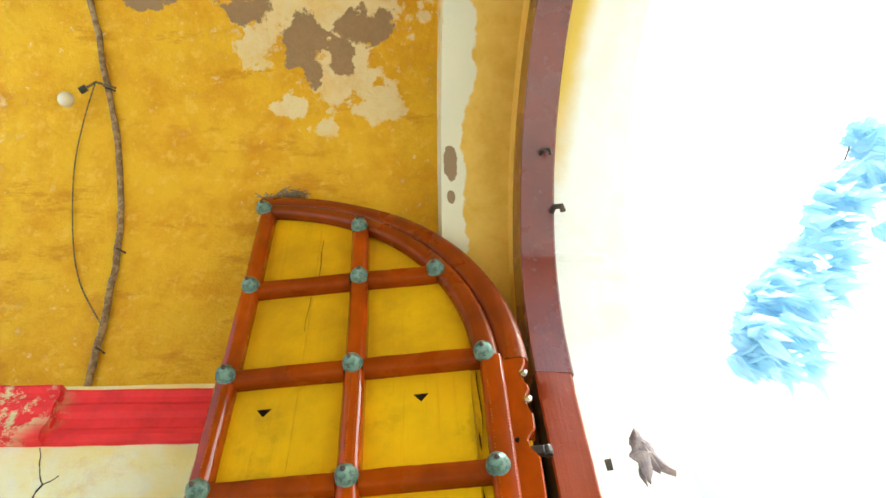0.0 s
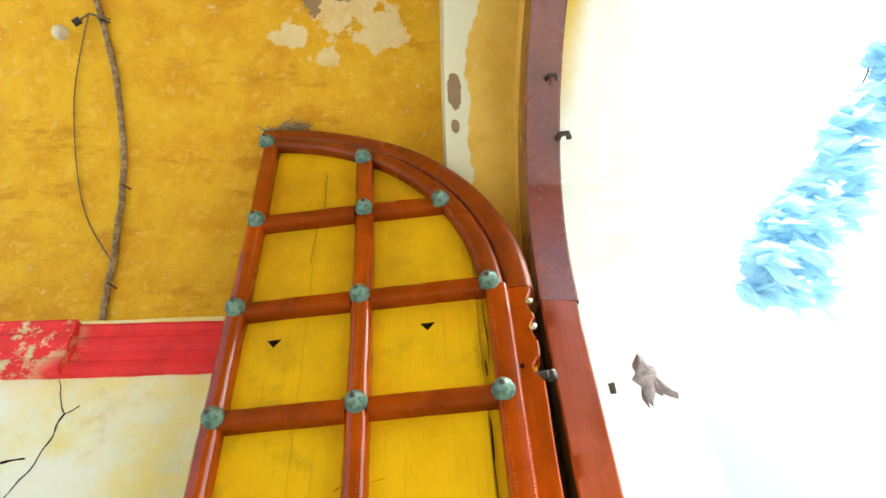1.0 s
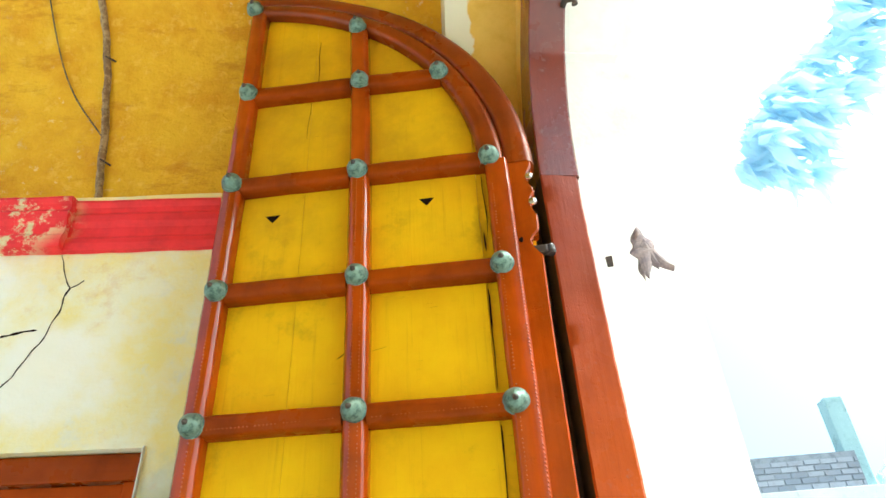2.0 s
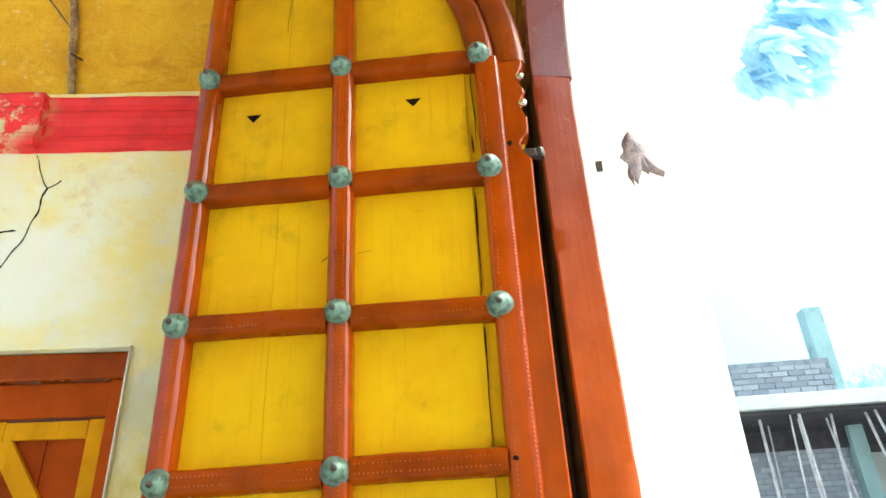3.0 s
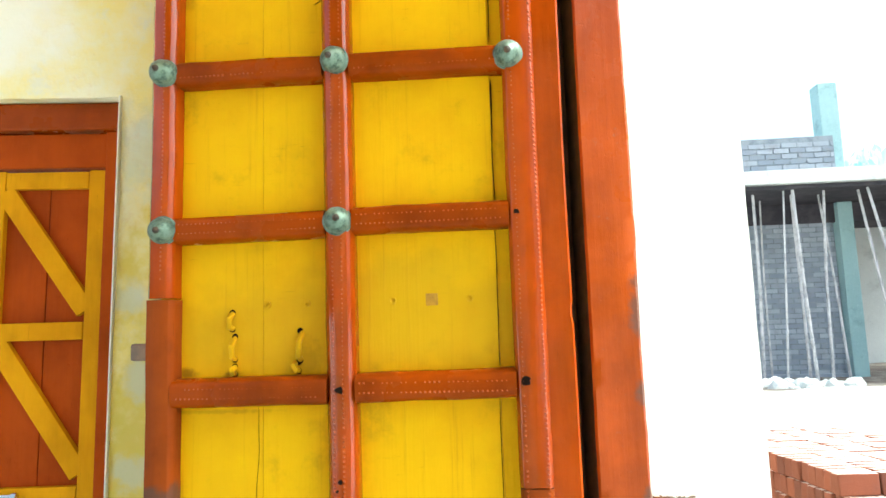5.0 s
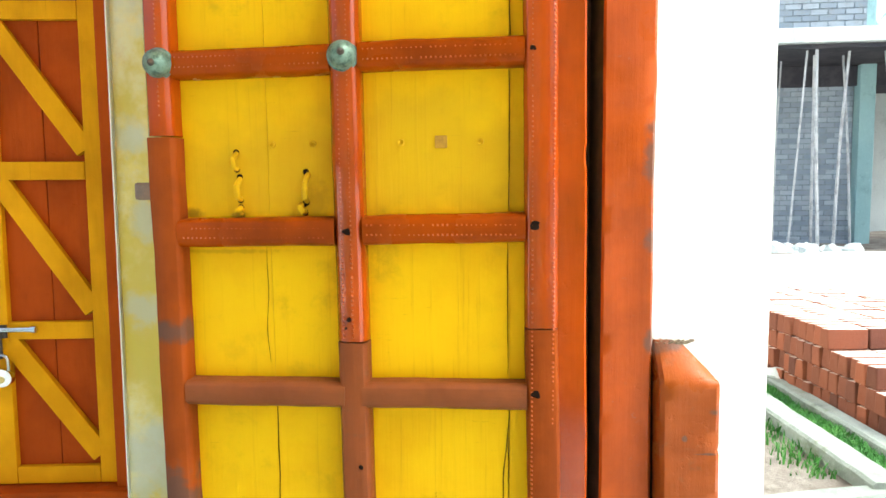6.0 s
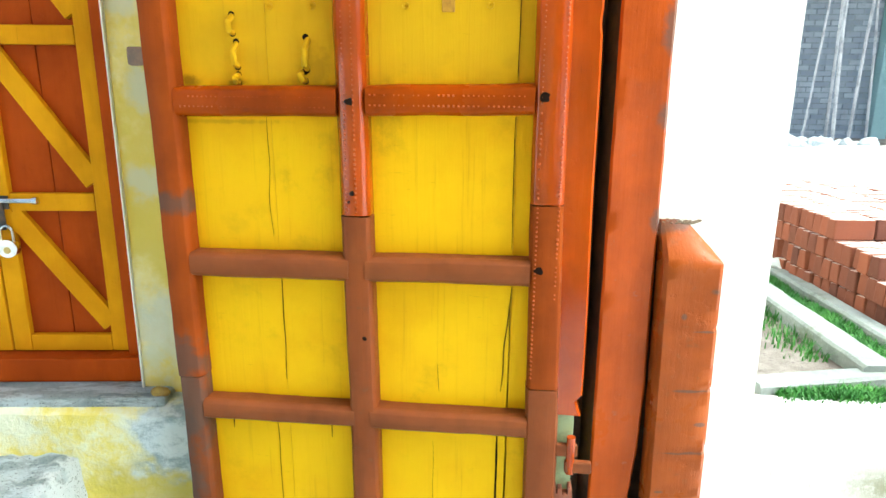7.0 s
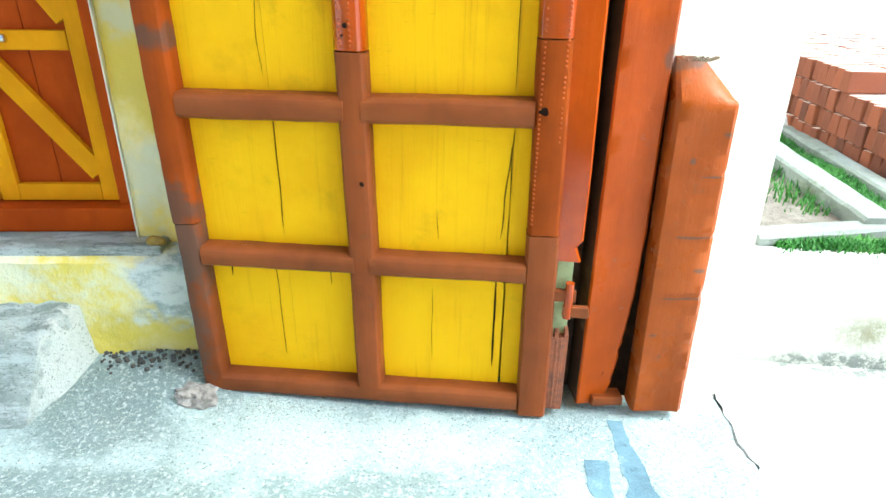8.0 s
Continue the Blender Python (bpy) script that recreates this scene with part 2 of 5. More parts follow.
def strip_wash():
    n = Nodes("limewash_reveal")
    mid, small = n.noise(5, 7, 0.68), n.noise(30, 6, 0.7)
    col = n.mix(n.steps(mid, 0.38, 0.68), (0.76, 0.50, 0.10), (0.66, 0.40, 0.06))
    pale = n.math("MAXIMUM", n.spot((-0.29, 0.0, 4.4), (0.075, 1.2, 1.2), 0.75, 6, 0.10), n.spot((-0.24, -0.70, 4.76), (0.08, 0.3, 0.2), 0.5, 5, 0.08))
    col = n.mix(pale, col, (0.74, 0.70, 0.52))
    bare = n.math("MAXIMUM", n.spot((-0.28, -0.24, 4.46), (0.034, 0.12, 0.075), 0.5, 9, 0.06), n.spot((-0.28, -0.12, 4.33), (0.022, 0.06, 0.03), 0.5, 9, 0.06))
    col = n.mix(bare, col, (0.30, 0.20, 0.11))
    return n.done(col, 0.9, n.math("ADD", mid, n.math("MULTIPLY", small, 0.4)), 0.01, strength=0.6)


STRIP = strip_wash()


def whitewash():
    n = Nodes("whitewash")
    mid, small = n.noise(3.5, 6, 0.65), n.noise(28, 6, 0.7)
    col = n.mix(n.steps(mid, 0.4, 0.75), (0.88, 0.87, 0.82), (0.86, 0.82, 0.68))
    col = n.mix(n.spot((0.15, -1.25, 4.75), (0.12, 1.2, 0.7), 0.2, 4, 0.4), col, (0.78, 0.55, 0.10))
    col = n.mix(n.steps(small, 0.62, 0.8, 0, 0.4), col, (0.62, 0.58, 0.48))
    return n.done(col, 0.88, n.math("ADD", mid, n.math("MULTIPLY", small, 0.5)), 0.008, strength=0.5)


WHITE = whitewash()


def red_band():
    n = Nodes("red_cornice_paint")
    mid, small = n.noise(6, 7, 0.7), n.noise(35, 5, 0.7)
    col = n.mix(n.steps(mid, 0.38, 0.7), (0.84, 0.026, 0.034), (0.66, 0.02, 0.026))
    col = n.mix(n.steps(n.noise(3, 7, 0.7, n.scaled(1, 1, 4)), 0.6, 0.72, 0, 0.5), col, (0.42, 0.02, 0.02))
    worn = n.math("MULTIPLY", n.spot((-2.5, 0.3, 3.38), (0.55, 0.4, 0.2), 0.2, 4, 0.2), n.steps(n.noise(9, 7, 0.72), 0.47, 0.54))
    col = n.mix(worn, col, (0.74, 0.62, 0.34))
    return n.done(col, 0.62, n.math("ADD", mid, n.math("MULTIPLY", small, 0.4)), 0.008, strength=0.6)


RED = red_band()


def concrete(name, light, dark, moss=None, scale=1.0):
    n = Nodes(name)
    big, mid, small = n.noise(1.6 * scale, 7, 0.65), n.noise(7 * scale, 7, 0.7), n.noise(70 * scale, 5, 0.75)
    col = n.mix(n.steps(big, 0.36, 0.66), light, dark)
    col = n.mix(n.steps(mid, 0.52, 0.72, 0, 0.7), col, tuple(c * 0.62 for c in dark))
    col = n.mix(n.steps(small, 0.54, 0.70, 0, 0.55), col, tuple(min(1, c * 1.15) for c in light))
    col = n.mix(n.steps(n.noise(110 * scale, 3), 0.66, 0.74, 0, 0.7), col, tuple(c * 0.35 for c in dark))
    if moss:
        col = n.mix(n.steps(n.noise(2.8, 7, 0.72), 0.56, 0.68, 0, 0.7), col, moss)
    return n.done(col, n.steps(mid, 0.3, 0.7, 0.75, 0.95), n.math("ADD", mid, n.math("MULTIPLY", small, 0.6)), 0.012, strength=0.8)


def floor_cement():
    n = Nodes("worn_cement_floor")
    big, mid, small, grit = n.noise(1.7, 7, 0.68), n.noise(8, 7, 0.72), n.noise(60, 6, 0.8), n.noise(105, 4, 0.65)
    col = n.mix(n.steps(big, 0.40, 0.60), (0.58, 0.71, 0.74), (0.37, 0.47, 0.51))
    dark = None
    for c, sz in (((-0.64, -0.34, 0.0), (0.30, 0.11, 0.2)), ((-1.50, -0.33, 0.0), (0.40, 0.11, 0.2)), ((-1.62, 0.04, 0.0), (0.16, 0.16, 0.2)), ((-1.36, 0.15, 0.03), (0.20, 0.12, 0.2)), ((-1.45, 0.1, 0.0), (0.12, 0.2, 0.2)), ((-1.0, -0.9, 0.0), (0.5, 0.16, 0.2)), ((-1.5, -0.06, 0.0), (0.16, 0.12, 0.2)), ((-0.75, -0.60, 0.0), (0.7, 0.14, 0.2))):
        sp = n.spot(c, sz, 0.9, 6, 0.45)
        dark = sp if dark is None else n.math("MAXIMUM", dark, sp)
    col = n.mix(n.math("MULTIPLY", dark, 0.8), col, (0.22, 0.29, 0.31))
    col = n.mix(n.steps(mid, 0.55, 0.70, 0, 0.5), col, (0.42, 0.50, 0.53))
    col = n.mix(n.steps(small, 0.50, 0.62, 0, 0.75), col, (0.72, 0.80, 0.82))
    col = n.mix(n.steps(n.noise(85, 4, 0.7), 0.60, 0.66, 0, 0.75), col, (0.22, 0.28, 0.30))
    col = n.mix(n.steps(grit, 0.58, 0.66, 0, 0.85), col, (0.12, 0.16, 0.18))
    return n.done(col, 0.85, n.math("ADD", mid, n.math("MULTIPLY", small, 0.9)), 0.018, strength=1.0)


FLOOR = floor_cement()
def step_cement():
    n = Nodes("weathered_step_cement")
    big, mid, small, grit = n.noise(2.4, 7, 0.7), n.noise(9, 7, 0.74), n.noise(55, 6, 0.8), n.noise(140, 3, 0.6)
    col = n.mix(n.steps(big, 0.40, 0.62), (0.44, 0.51, 0.53), (0.24, 0.29, 0.31))
    streak = n.noise(3.0, 7, 0.75, n.scaled(1.2, 5, 5))
    col = n.mix(n.steps(streak, 0.45, 0.56, 0, 0.85), col, (0.66, 0.74, 0.77))
    flank = n.spot((-1.66, 0.10, 0.08), (0.085, 0.32, 0.22), 0.7, 9, 0.15)
    col = n.mix(n.math("MULTIPLY", flank, n.steps(mid, 0.36, 0.46)), col, (0.80, 0.85, 0.87))
    col = n.mix(n.steps(small, 0.54, 0.66, 0, 0.6), col, (0.62, 0.66, 0.68))
    col = n.mix(n.steps(grit, 0.60, 0.68, 0, 0.8), col, (0.10, 0.12, 0.13))
    return n.done(col, 0.9, n.math("ADD", mid, n.math("MULTIPLY", small, 0.9)), 0.02, strength=1.0)


STEP = step_cement()
KERB = concrete("kerb_concrete", (0.34, 0.37, 0.35), (0.20, 0.22, 0.20), (0.14, 0.16, 0.08))
def apron_cement():
    n = Nodes("white_cement_apron")
    mid, small = n.noise(6, 7, 0.7), n.noise(60, 5, 0.75)
    col = n.mix(n.steps(n.noise(1.6, 7, 0.65), 0.36, 0.66), (0.64, 0.64, 0.61), (0.52, 0.52, 0.49))
    col = n.mix(n.steps(mid, 0.56, 0.72, 0, 0.4), col, (0.40, 0.41, 0.36))
    moss = n.math("MULTIPLY", n.spot((1.62, 2.62, 0.09), (0.36, 0.20, 0.09), 0.4, 6, 0.4), n.steps(mid, 0.40, 0.58))
    col = n.mix(n.math("MULTIPLY", moss, 0.8), col, (0.20, 0.19, 0.08))
    foot = n.math("MULTIPLY", n.spot((1.48, 2.60, -0.05), (0.44, 0.07, 0.05), 0.5, 12, 0.3), n.steps(n.noise(30, 6, 0.75), 0.42, 0.56))
    col = n.mix(n.math("MULTIPLY", foot, 0.85), col, (0.16, 0.18, 0.17))
    return n.done(col, n.steps(mid, 0.3, 0.7, 0.75, 0.95), n.math("ADD", mid, n.math("MULTIPLY", small, 0.6)), 0.012, strength=0.8)


PAVE = apron_cement()
DARK_STONE = concrete("dark_threshold_stone", (0.15, 0.25, 0.33), (0.07, 0.12, 0.17), (0.55, 0.65, 0.68), 2.2)
SLAB = concrete("cast_slab_concrete", (0.62, 0.66, 0.66), (0.50, 0.54, 0.55), None, 0.4)
COLUMN = concrete("green_shuttered_column", (0.34, 0.50, 0.52), (0.26, 0.40, 0.43), None, 0.4)


def plinth_paint():
    n = Nodes("plinth_yellow_wash")
    mid, small = n.noise(5, 7, 0.7), n.noise(40, 5, 0.7)
    col = n.mix(n.steps(mid, 0.4, 0.62), (0.80, 0.68, 0.15), (0.82, 0.82, 0.62))
    olive = n.spot((-1.15, 0.23, 0.16), (0.40, 0.4, 0.14), 0.6, 6, 0.4)
    col = n.mix(n.math("MULTIPLY", olive, 0.75), col, (0.60, 0.50, 0.08))
    swirl = n.noise(6, 6, 0.75, n.scaled(1.0, 1.0, 1.6))
    bare = n.spot((-1.32, 0.23, 0.33), (0.17, 0.4, 0.15), 0.9, 6, 0.3)
    col = n.mix(bare, col, n.mix(n.steps(swirl, 0.42, 0.58), (0.34, 0.42, 0.45), (0.68, 0.74, 0.76)))
    return n.done(col, 0.9, n.math("ADD", mid, n.math("MULTIPLY", small, 0.5)), 0.014, strength=0.8)


PLINTH = plinth_paint()


def earth(name, a, b, c):
    n = Nodes(name)
    mid, small = n.noise(2.2, 7, 0.7), n.noise(30, 6, 0.75)
    col = n.mix(n.steps(mid, 0.4, 0.65), a, b)
    col = n.mix(n.steps(small, 0.52, 0.72, 0, 0.8), col, c)
    return n.done(col, 0.95, n.math("ADD", mid, small), 0.03, strength=0.9)


SOIL = earth("damp_soil", (0.15, 0.12, 0.10), (0.28, 0.25, 0.22), (0.09, 0.07, 0.06))
SAND = earth("pale_sand", (0.74, 0.70, 0.64), (0.66, 0.62, 0.56), (0.78, 0.75, 0.70))


def brick_clay(name, by_island=False, grey=0.0):
    n = Nodes(name)
    r = n.island() if by_island else n.random()
    small = n.noise(40, 6, 0.7)
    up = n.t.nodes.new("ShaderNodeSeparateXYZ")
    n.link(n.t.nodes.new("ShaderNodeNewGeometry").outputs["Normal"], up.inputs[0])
    a, b = (0.26, 0.080, 0.038), (0.11, 0.038, 0.024)
    if grey:
        # far bricks: outdoor glare is put into this lighter, bluish grey
        a, b = (0.35, 0.39, 0.46), (0.21, 0.25, 0.31)
    col = n.mix(r, a, b)
    col = n.mix(n.steps(n.noise(8, 6), 0.5, 0.75, 0, 0.6), col, (0.17, 0.065, 0.045) if not grey else (0.24, 0.25, 0.26))
    col = n.mix(n.steps(small, 0.6, 0.78, 0, 0.4), col, (0.44, 0.19, 0.12) if not grey else (0.26, 0.24, 0.22))
    if not grey:                                     # upper faces paler: sunlight on the brick tops, mixed into the clay colour
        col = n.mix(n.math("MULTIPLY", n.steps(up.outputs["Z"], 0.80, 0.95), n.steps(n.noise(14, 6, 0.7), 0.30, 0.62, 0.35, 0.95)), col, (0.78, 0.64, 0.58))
    return n.done(col, 0.92, small, 0.004, strength=0.8)


BRICK, BRICK_FAR = brick_clay("fired_brick"), brick_clay("glare_tinted_brick", True, 0.6)


def simple(name, a, b, rough, scale=12.0, metal=0.0, height=0.002, lo=0.4, hi=0.65):
    n = Nodes(name)
    f = n.noise(scale, 6, 0.7)
    return n.done(n.mix(n.steps(f, lo, hi), a, b), rough, f, height, metal)


PATINA = simple("green_patina_brass", (0.20, 0.30, 0.24), (0.055, 0.10, 0.075), 0.36, 42, 0.35, 0.008)
IRON = simple("old_iron", (0.07, 0.065, 0.06), (0.14, 0.09, 0.06), 0.6, 30, 0.6)
CHROME = simple("worn_chrome", (0.75, 0.74, 0.70), (0.55, 0.53, 0.48), 0.22, 20, 1.0)
BRASS = simple("worn_brass", (0.55, 0.42, 0.16), (0.40, 0.30, 0.12), 0.35, 25, 0.9)
HINGE_GREEN = simple("pale_green_plate", (0.34, 0.40, 0.22), (0.26, 0.30, 0.16), 0.6, 25)
BARE_WOOD = simple("splintered_wood", (0.30, 0.10, 0.05), (0.17, 0.07, 0.045), 0.75, 30, 0, 0.01)
GREY_WOOD = simple("weathered_grey_wood", (0.22, 0.16, 0.13), (0.30, 0.20, 0.15), 0.7, 20, 0, 0.005)
POLE = simple("bamboo_prop", (0.46, 0.47, 0.50), (0.28, 0.29, 0.31), 0.8, 5)
CABLE_GREY = simple("painted_cable", (0.20, 0.12, 0.06), (0.42, 0.30, 0.15), 0.7, 26, 0, 0.01)
WIRE = simple("thin_black_wire", (0.10, 0.08, 0.05), (0.30, 0.20, 0.06), 0.6, 30)
BAKELITE = simple("black_bakelite", (0.03, 0.027, 0.025), (0.05, 0.04, 0.035), 0.4, 30)
DRY = simple("dry_brown_leaf", (0.27, 0.22, 0.24), (0.44, 0.35, 0.33), 0.85, 30)
TWIG = simple("nest_twigs", (0.20, 0.15, 0.10), (0.32, 0.26, 0.18), 0.9, 30)
GRASS = simple("grass_blades", (0.035, 0.15, 0.015), (0.07, 0.22, 0.025), 0.6, 6)
def leaf_material():
    n = Nodes("hazed_tree_leaves")
    f = n.noise(2, 5)
    # pale blue: sky glare and haze are mixed into the leaf colour
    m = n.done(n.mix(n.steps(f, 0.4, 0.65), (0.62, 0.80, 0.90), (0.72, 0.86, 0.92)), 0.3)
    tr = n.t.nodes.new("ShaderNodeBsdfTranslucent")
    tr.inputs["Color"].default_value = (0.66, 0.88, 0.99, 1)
    mx = n.t.nodes.new("ShaderNodeMixShader")
    mx.inputs[0].default_value = 0.6
    n.link(n.bsdf.outputs[0], mx.inputs[1])
    n.link(tr.outputs[0], mx.inputs[2])
    n.link(mx.outputs[0], n.t.nodes["Material Output"].inputs["Surface"])
    return m


HAZED_LEAF = leaf_material()
BARK = simple("tree_bark", (0.16, 0.12, 0.09), (0.24, 0.19, 0.14), 0.9, 14, 0, 0.02)
RAG = simple("white_plastic_scrap", (0.66, 0.70, 0.70), (0.50, 0.54, 0.55), 0.5, 12)
# near-black that carries the shade below the house slab
SHADE = simple("under_slab_shade", (0.035, 0.035, 0.045), (0.06, 0.055, 0.065), 0.9, 4)
# near-black that stands in for the shade between leaf and post
GAP_SHADE = simple("gap_shade", (0.035, 0.022, 0.016), (0.06, 0.035, 0.024), 0.8, 20)
MORTAR = simple("grey_mortar", (0.25, 0.29, 0.33), (0.17, 0.20, 0.24), 0.95, 9)
CLAY = simple("ochre_clay", (0.42, 0.30, 0.08), (0.26, 0.17, 0.06), 0.95, 22, 0, 0.01)
CRUMB = simple("grey_crumbs", (0.11, 0.11, 0.11), (0.045, 0.045, 0.045), 0.95, 30)
RUBBLE = simple("pink_grey_rubble", (0.36, 0.34, 0.34), (0.16, 0.15, 0.15), 0.95, 30, 0, 0.02)
PATCH = simple("worn_patch", (0.52, 0.28, 0.02), (0.36, 0.18, 0.02), 0.7, 40)
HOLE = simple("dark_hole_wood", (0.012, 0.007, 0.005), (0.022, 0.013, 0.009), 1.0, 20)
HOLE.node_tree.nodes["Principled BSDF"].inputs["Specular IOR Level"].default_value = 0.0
GLASS = Nodes("frosted_bulb_glass").done((0.86, 0.80, 0.66), 0.35)
GLASS.node_tree.nodes["Principled BSDF"].inputs["Transmission Weight"].default_value = 0.35


# ---- mesh helpers ----
def link_mesh(name, bm, material, smooth=False):
    me = bpy.data.meshes.new(name)
    bmesh.ops.recalc_face_normals(bm, faces=bm.faces)
    bm.to_mesh(me)
    bm.free()
    me.materials.append(material)
    if smooth:
        for p in me.polygons:
            p.use_smooth = True
        me.set_sharp_from_angle(angle=radians(40))
    return new(name, me)


def part(name, bm, material, parent, label="", smooth=False):
    ob = link_mesh(name, bm, material, smooth)
    ob.parent = parent
    if label:
        tagged(ob, label)
    return ob


def thing(name, m, label, category, group="", kind=""):
    ob = new(name)
    ob.matrix_world = m
    ob.empty_display_size = 0.1
    return tagged(ob, label, category, group, kind)


def box(bm, x0, x1, y0, y1, z0, z1, bevel=0.0, segs=2, rough=0.0):
    r = bmesh.ops.create_cube(bm, size=1)
    bmesh.ops.scale(bm, vec=(x1 - x0, y1 - y0, z1 - z0), verts=r["verts"])
    bmesh.ops.translate(bm, vec=((x0 + x1) / 2, (y0 + y1) / 2, (z0 + z1) / 2), verts=r["verts"])
    if bevel:
        es = list({e for v in r["verts"] for e in v.link_edges})
        bmesh.ops.bevel(bm, geom=es, offset=bevel, segments=segs, profile=0.6, affect="EDGES")
    return bm


def boxed(*a, **k):
    return box(bmesh.new(), *a, **k)


def jitter(bm, amount, scale=6.0, axes=(1, 1, 1)):
    for v in bm.verts:
        d = noise.noise_vector(v.co * scale)
        v.co += Vector((d.x * axes[0], d.y * axes[1], d.z * axes[2])) * amount
    return bm


def prism(bm, profile, path, closed=True):
    """Sweep a closed 2D profile along a path of (origin, axis u, axis v) frames."""
    rings = []
    for o, u, v in path:
        rings.append([bm.verts.new(Vector(o) + Vector(u) * a + Vector(v) * b) for a, b in profile])
    n = len(profile)
    for r0, r1 in zip(rings, rings[1:]):
        for i in range(n):
            bm.faces.new((r0[i], r0[(i + 1) % n], r1[(i + 1) % n], r1[i]))
    bm.faces.new(rings[0])
    bm.faces.new(rings[-1][::-1])
    return bm


def tube(bm, pts, radius, sides=8, taper=1.0):
    pts = [Vector(p) for p in pts]
    rings = []
    for i, p in enumerate(pts):
        d = (pts[min(i + 1, len(pts) - 1)] - pts[max(i - 1, 0)]).normalized()
        a = d.orthogonal().normalized() if i == 0 else (ua - d * ua.dot(d)).normalized()
        ua = a
        b = d.cross(a)
        r = radius * (1 + (taper - 1) * i / max(1, len(pts) - 1))
        rings.append([bm.verts.new(p + (a * math.cos(k * math.tau / sides) + b * math.sin(k * math.tau / sides)) * r) for k in range(sides)])
    for r0, r1 in zip(rings, rings[1:]):
        for i in range(sides):
            bm.faces.new((r0[i], r0[(i + 1) % sides], r1[(i + 1) % sides], r1[i]))
    bm.faces.new(rings[0][::-1])
    bm.faces.new(rings[-1])
    return bm


def lathe(bm, profile, m=None, sides=20):
    """Turn (radius, height) pairs about z."""
    rings = [[bm.verts.new((max(r, 1e-4) * math.cos(k * math.tau / sides), max(r, 1e-4) * math.sin(k * math.tau / sides), h)) for k in range(sides)] for r, h in profile]
    for r0, r1 in zip(rings, rings[1:]):
        for i in range(sides):
            bm.faces.new((r0[i], r0[(i + 1) % sides], r1[(i + 1) % sides], r1[i]))
    bm.faces.new(rings[0][::-1])
    bm.faces.new(rings[-1])
    if m is not None:
        bmesh.ops.transform(bm, matrix=m, verts=[v for r in rings for v in r])
    return bm


def sheet(fn, us, vs):
    """A grid of fn(u, v) places."""
    bm = bmesh.new()
    g = [[bm.verts.new(fn(u, v)) for v in vs] for u in us]
    for i in range(len(us) - 1):
        for j in range(len(vs) - 1):
            bm.faces.new((g[i][j], g[i + 1][j], g[i + 1][j + 1], g[i][j + 1]))
    return bm


def span(a, b, n):
    return [a + (b - a) * i / n for i in range(n + 1)]


def solid(bm, back):
    """Give an open sheet a back, shifted by the vector back, with crisp rims."""
    back = Vector(back)
    faces, rim = bm.faces[:], [e for e in bm.edges if len(e.link_faces) == 1]
    twin = {v: bm.verts.new(v.co + back) for v in bm.verts[:]}
    for f in faces:
        bm.faces.new([twin[v] for v in reversed(f.verts)])
    for e in rim:
        a, b = (v.co.copy() for v in e.verts)
        bm.faces.new([bm.verts.new(p) for p in (a, b, b + back, a + back)])
    return bm


def structure(name, bm, material, m, label, category, smooth=False):
    ob = link_mesh(name, bm, material, smooth)
    ob.matrix_world = m
    return tagged(ob, label, category, kind="structure")


# ---- the gate building: its own axes, X out through the gate, Y towards the passage wall ----
B = pose(0.32, 2.2, 0, 0, 0, 8)
G = pose(0.32, 2.2, 0, 0, 0, 12)                 # the gate wall itself stands a little askew
MID, VAULT_A, VAULT_B, VAULT_Z = -1.25, 1.67, 1.90, 3.53   # passage centre line, vault half-span, rise and springing
WALL_Y, BACK_X = 0.36, -2.82
ARCH_R, ARCH_Z = 1.25, 3.30                     # opening of the timber frame
SD_L, SD_R, SD_B, SD_T = -2.45, -1.47, 0.452, 2.40   # side door opening


def relief(p, amount=0.01):
    return noise.noise(p * 1.7) * amount + noise.noise(p * 6.5) * amount * 0.4


def wall_sheet(x0, x1, z0, z1, y, facing):
    nx, nz = max(1, round((x1 - x0) / 0.06)), max(1, round((z1 - z0) / 0.06))
    return sheet(lambda x, z: Vector((x, y + facing * relief(Vector((x, y, z))), z)), span(x0, x1, nx), span(z0, z1, nz))


def wall_block(x0, x1, z0, z1):
    """A stretch of the passage wall: uneven face, 0.45 m thick."""
    return solid(wall_sheet(x0, x1, z0, z1, WALL_Y, -1), (0, 0.45, 0))


for nm, ext in (("wall_passage_east", (SD_R, -0.33, -0.15, 3.55)), ("wall_passage_over_door", (SD_L, SD_R, SD_T, 3.55)), ("wall_passage_under_door", (SD_L, SD_R, -0.15, 0.40)), ("wall_passage_west", (BACK_X, SD_L, -0.15, 3.55))):
    structure(nm, wall_block(*ext), LIME_LOW, B, "pale yellow limewashed plaster wall, flaked and stained", "wall", True)

structure("wall_passage_far_side", boxed(BACK_X, 0.0, 2 * MID - WALL_Y - 0.45, 2 * MID - WALL_Y, -0.15, 3.55), LIME_LOW, B, "plain yellow limewashed passage wall", "wall")


def vault():
    def f(x, a):
        d = Vector((x, VAULT_A * math.cos(a), VAULT_B * math.sin(a)))
        k = 1 + relief(d, 0.009)
        return Vector((x, MID + k * d.y, VAULT_Z + k * d.z))
    bm = sheet(f, span(BACK_X, -0.33, 80), span(0, math.pi, 90))
    out = sheet(lambda x, a: Vector((x, MID + (VAULT_A + 0.4) * math.cos(a), VAULT_Z + (VAULT_B + 0.4) * math.sin(a))), (BACK_X, -0.33), span(0, math.pi, 24))
    me = bpy.data.meshes.new("t")
    out.to_mesh(me)
    bm.from_mesh(me)
    bpy.data.meshes.remove(me)
    return bm


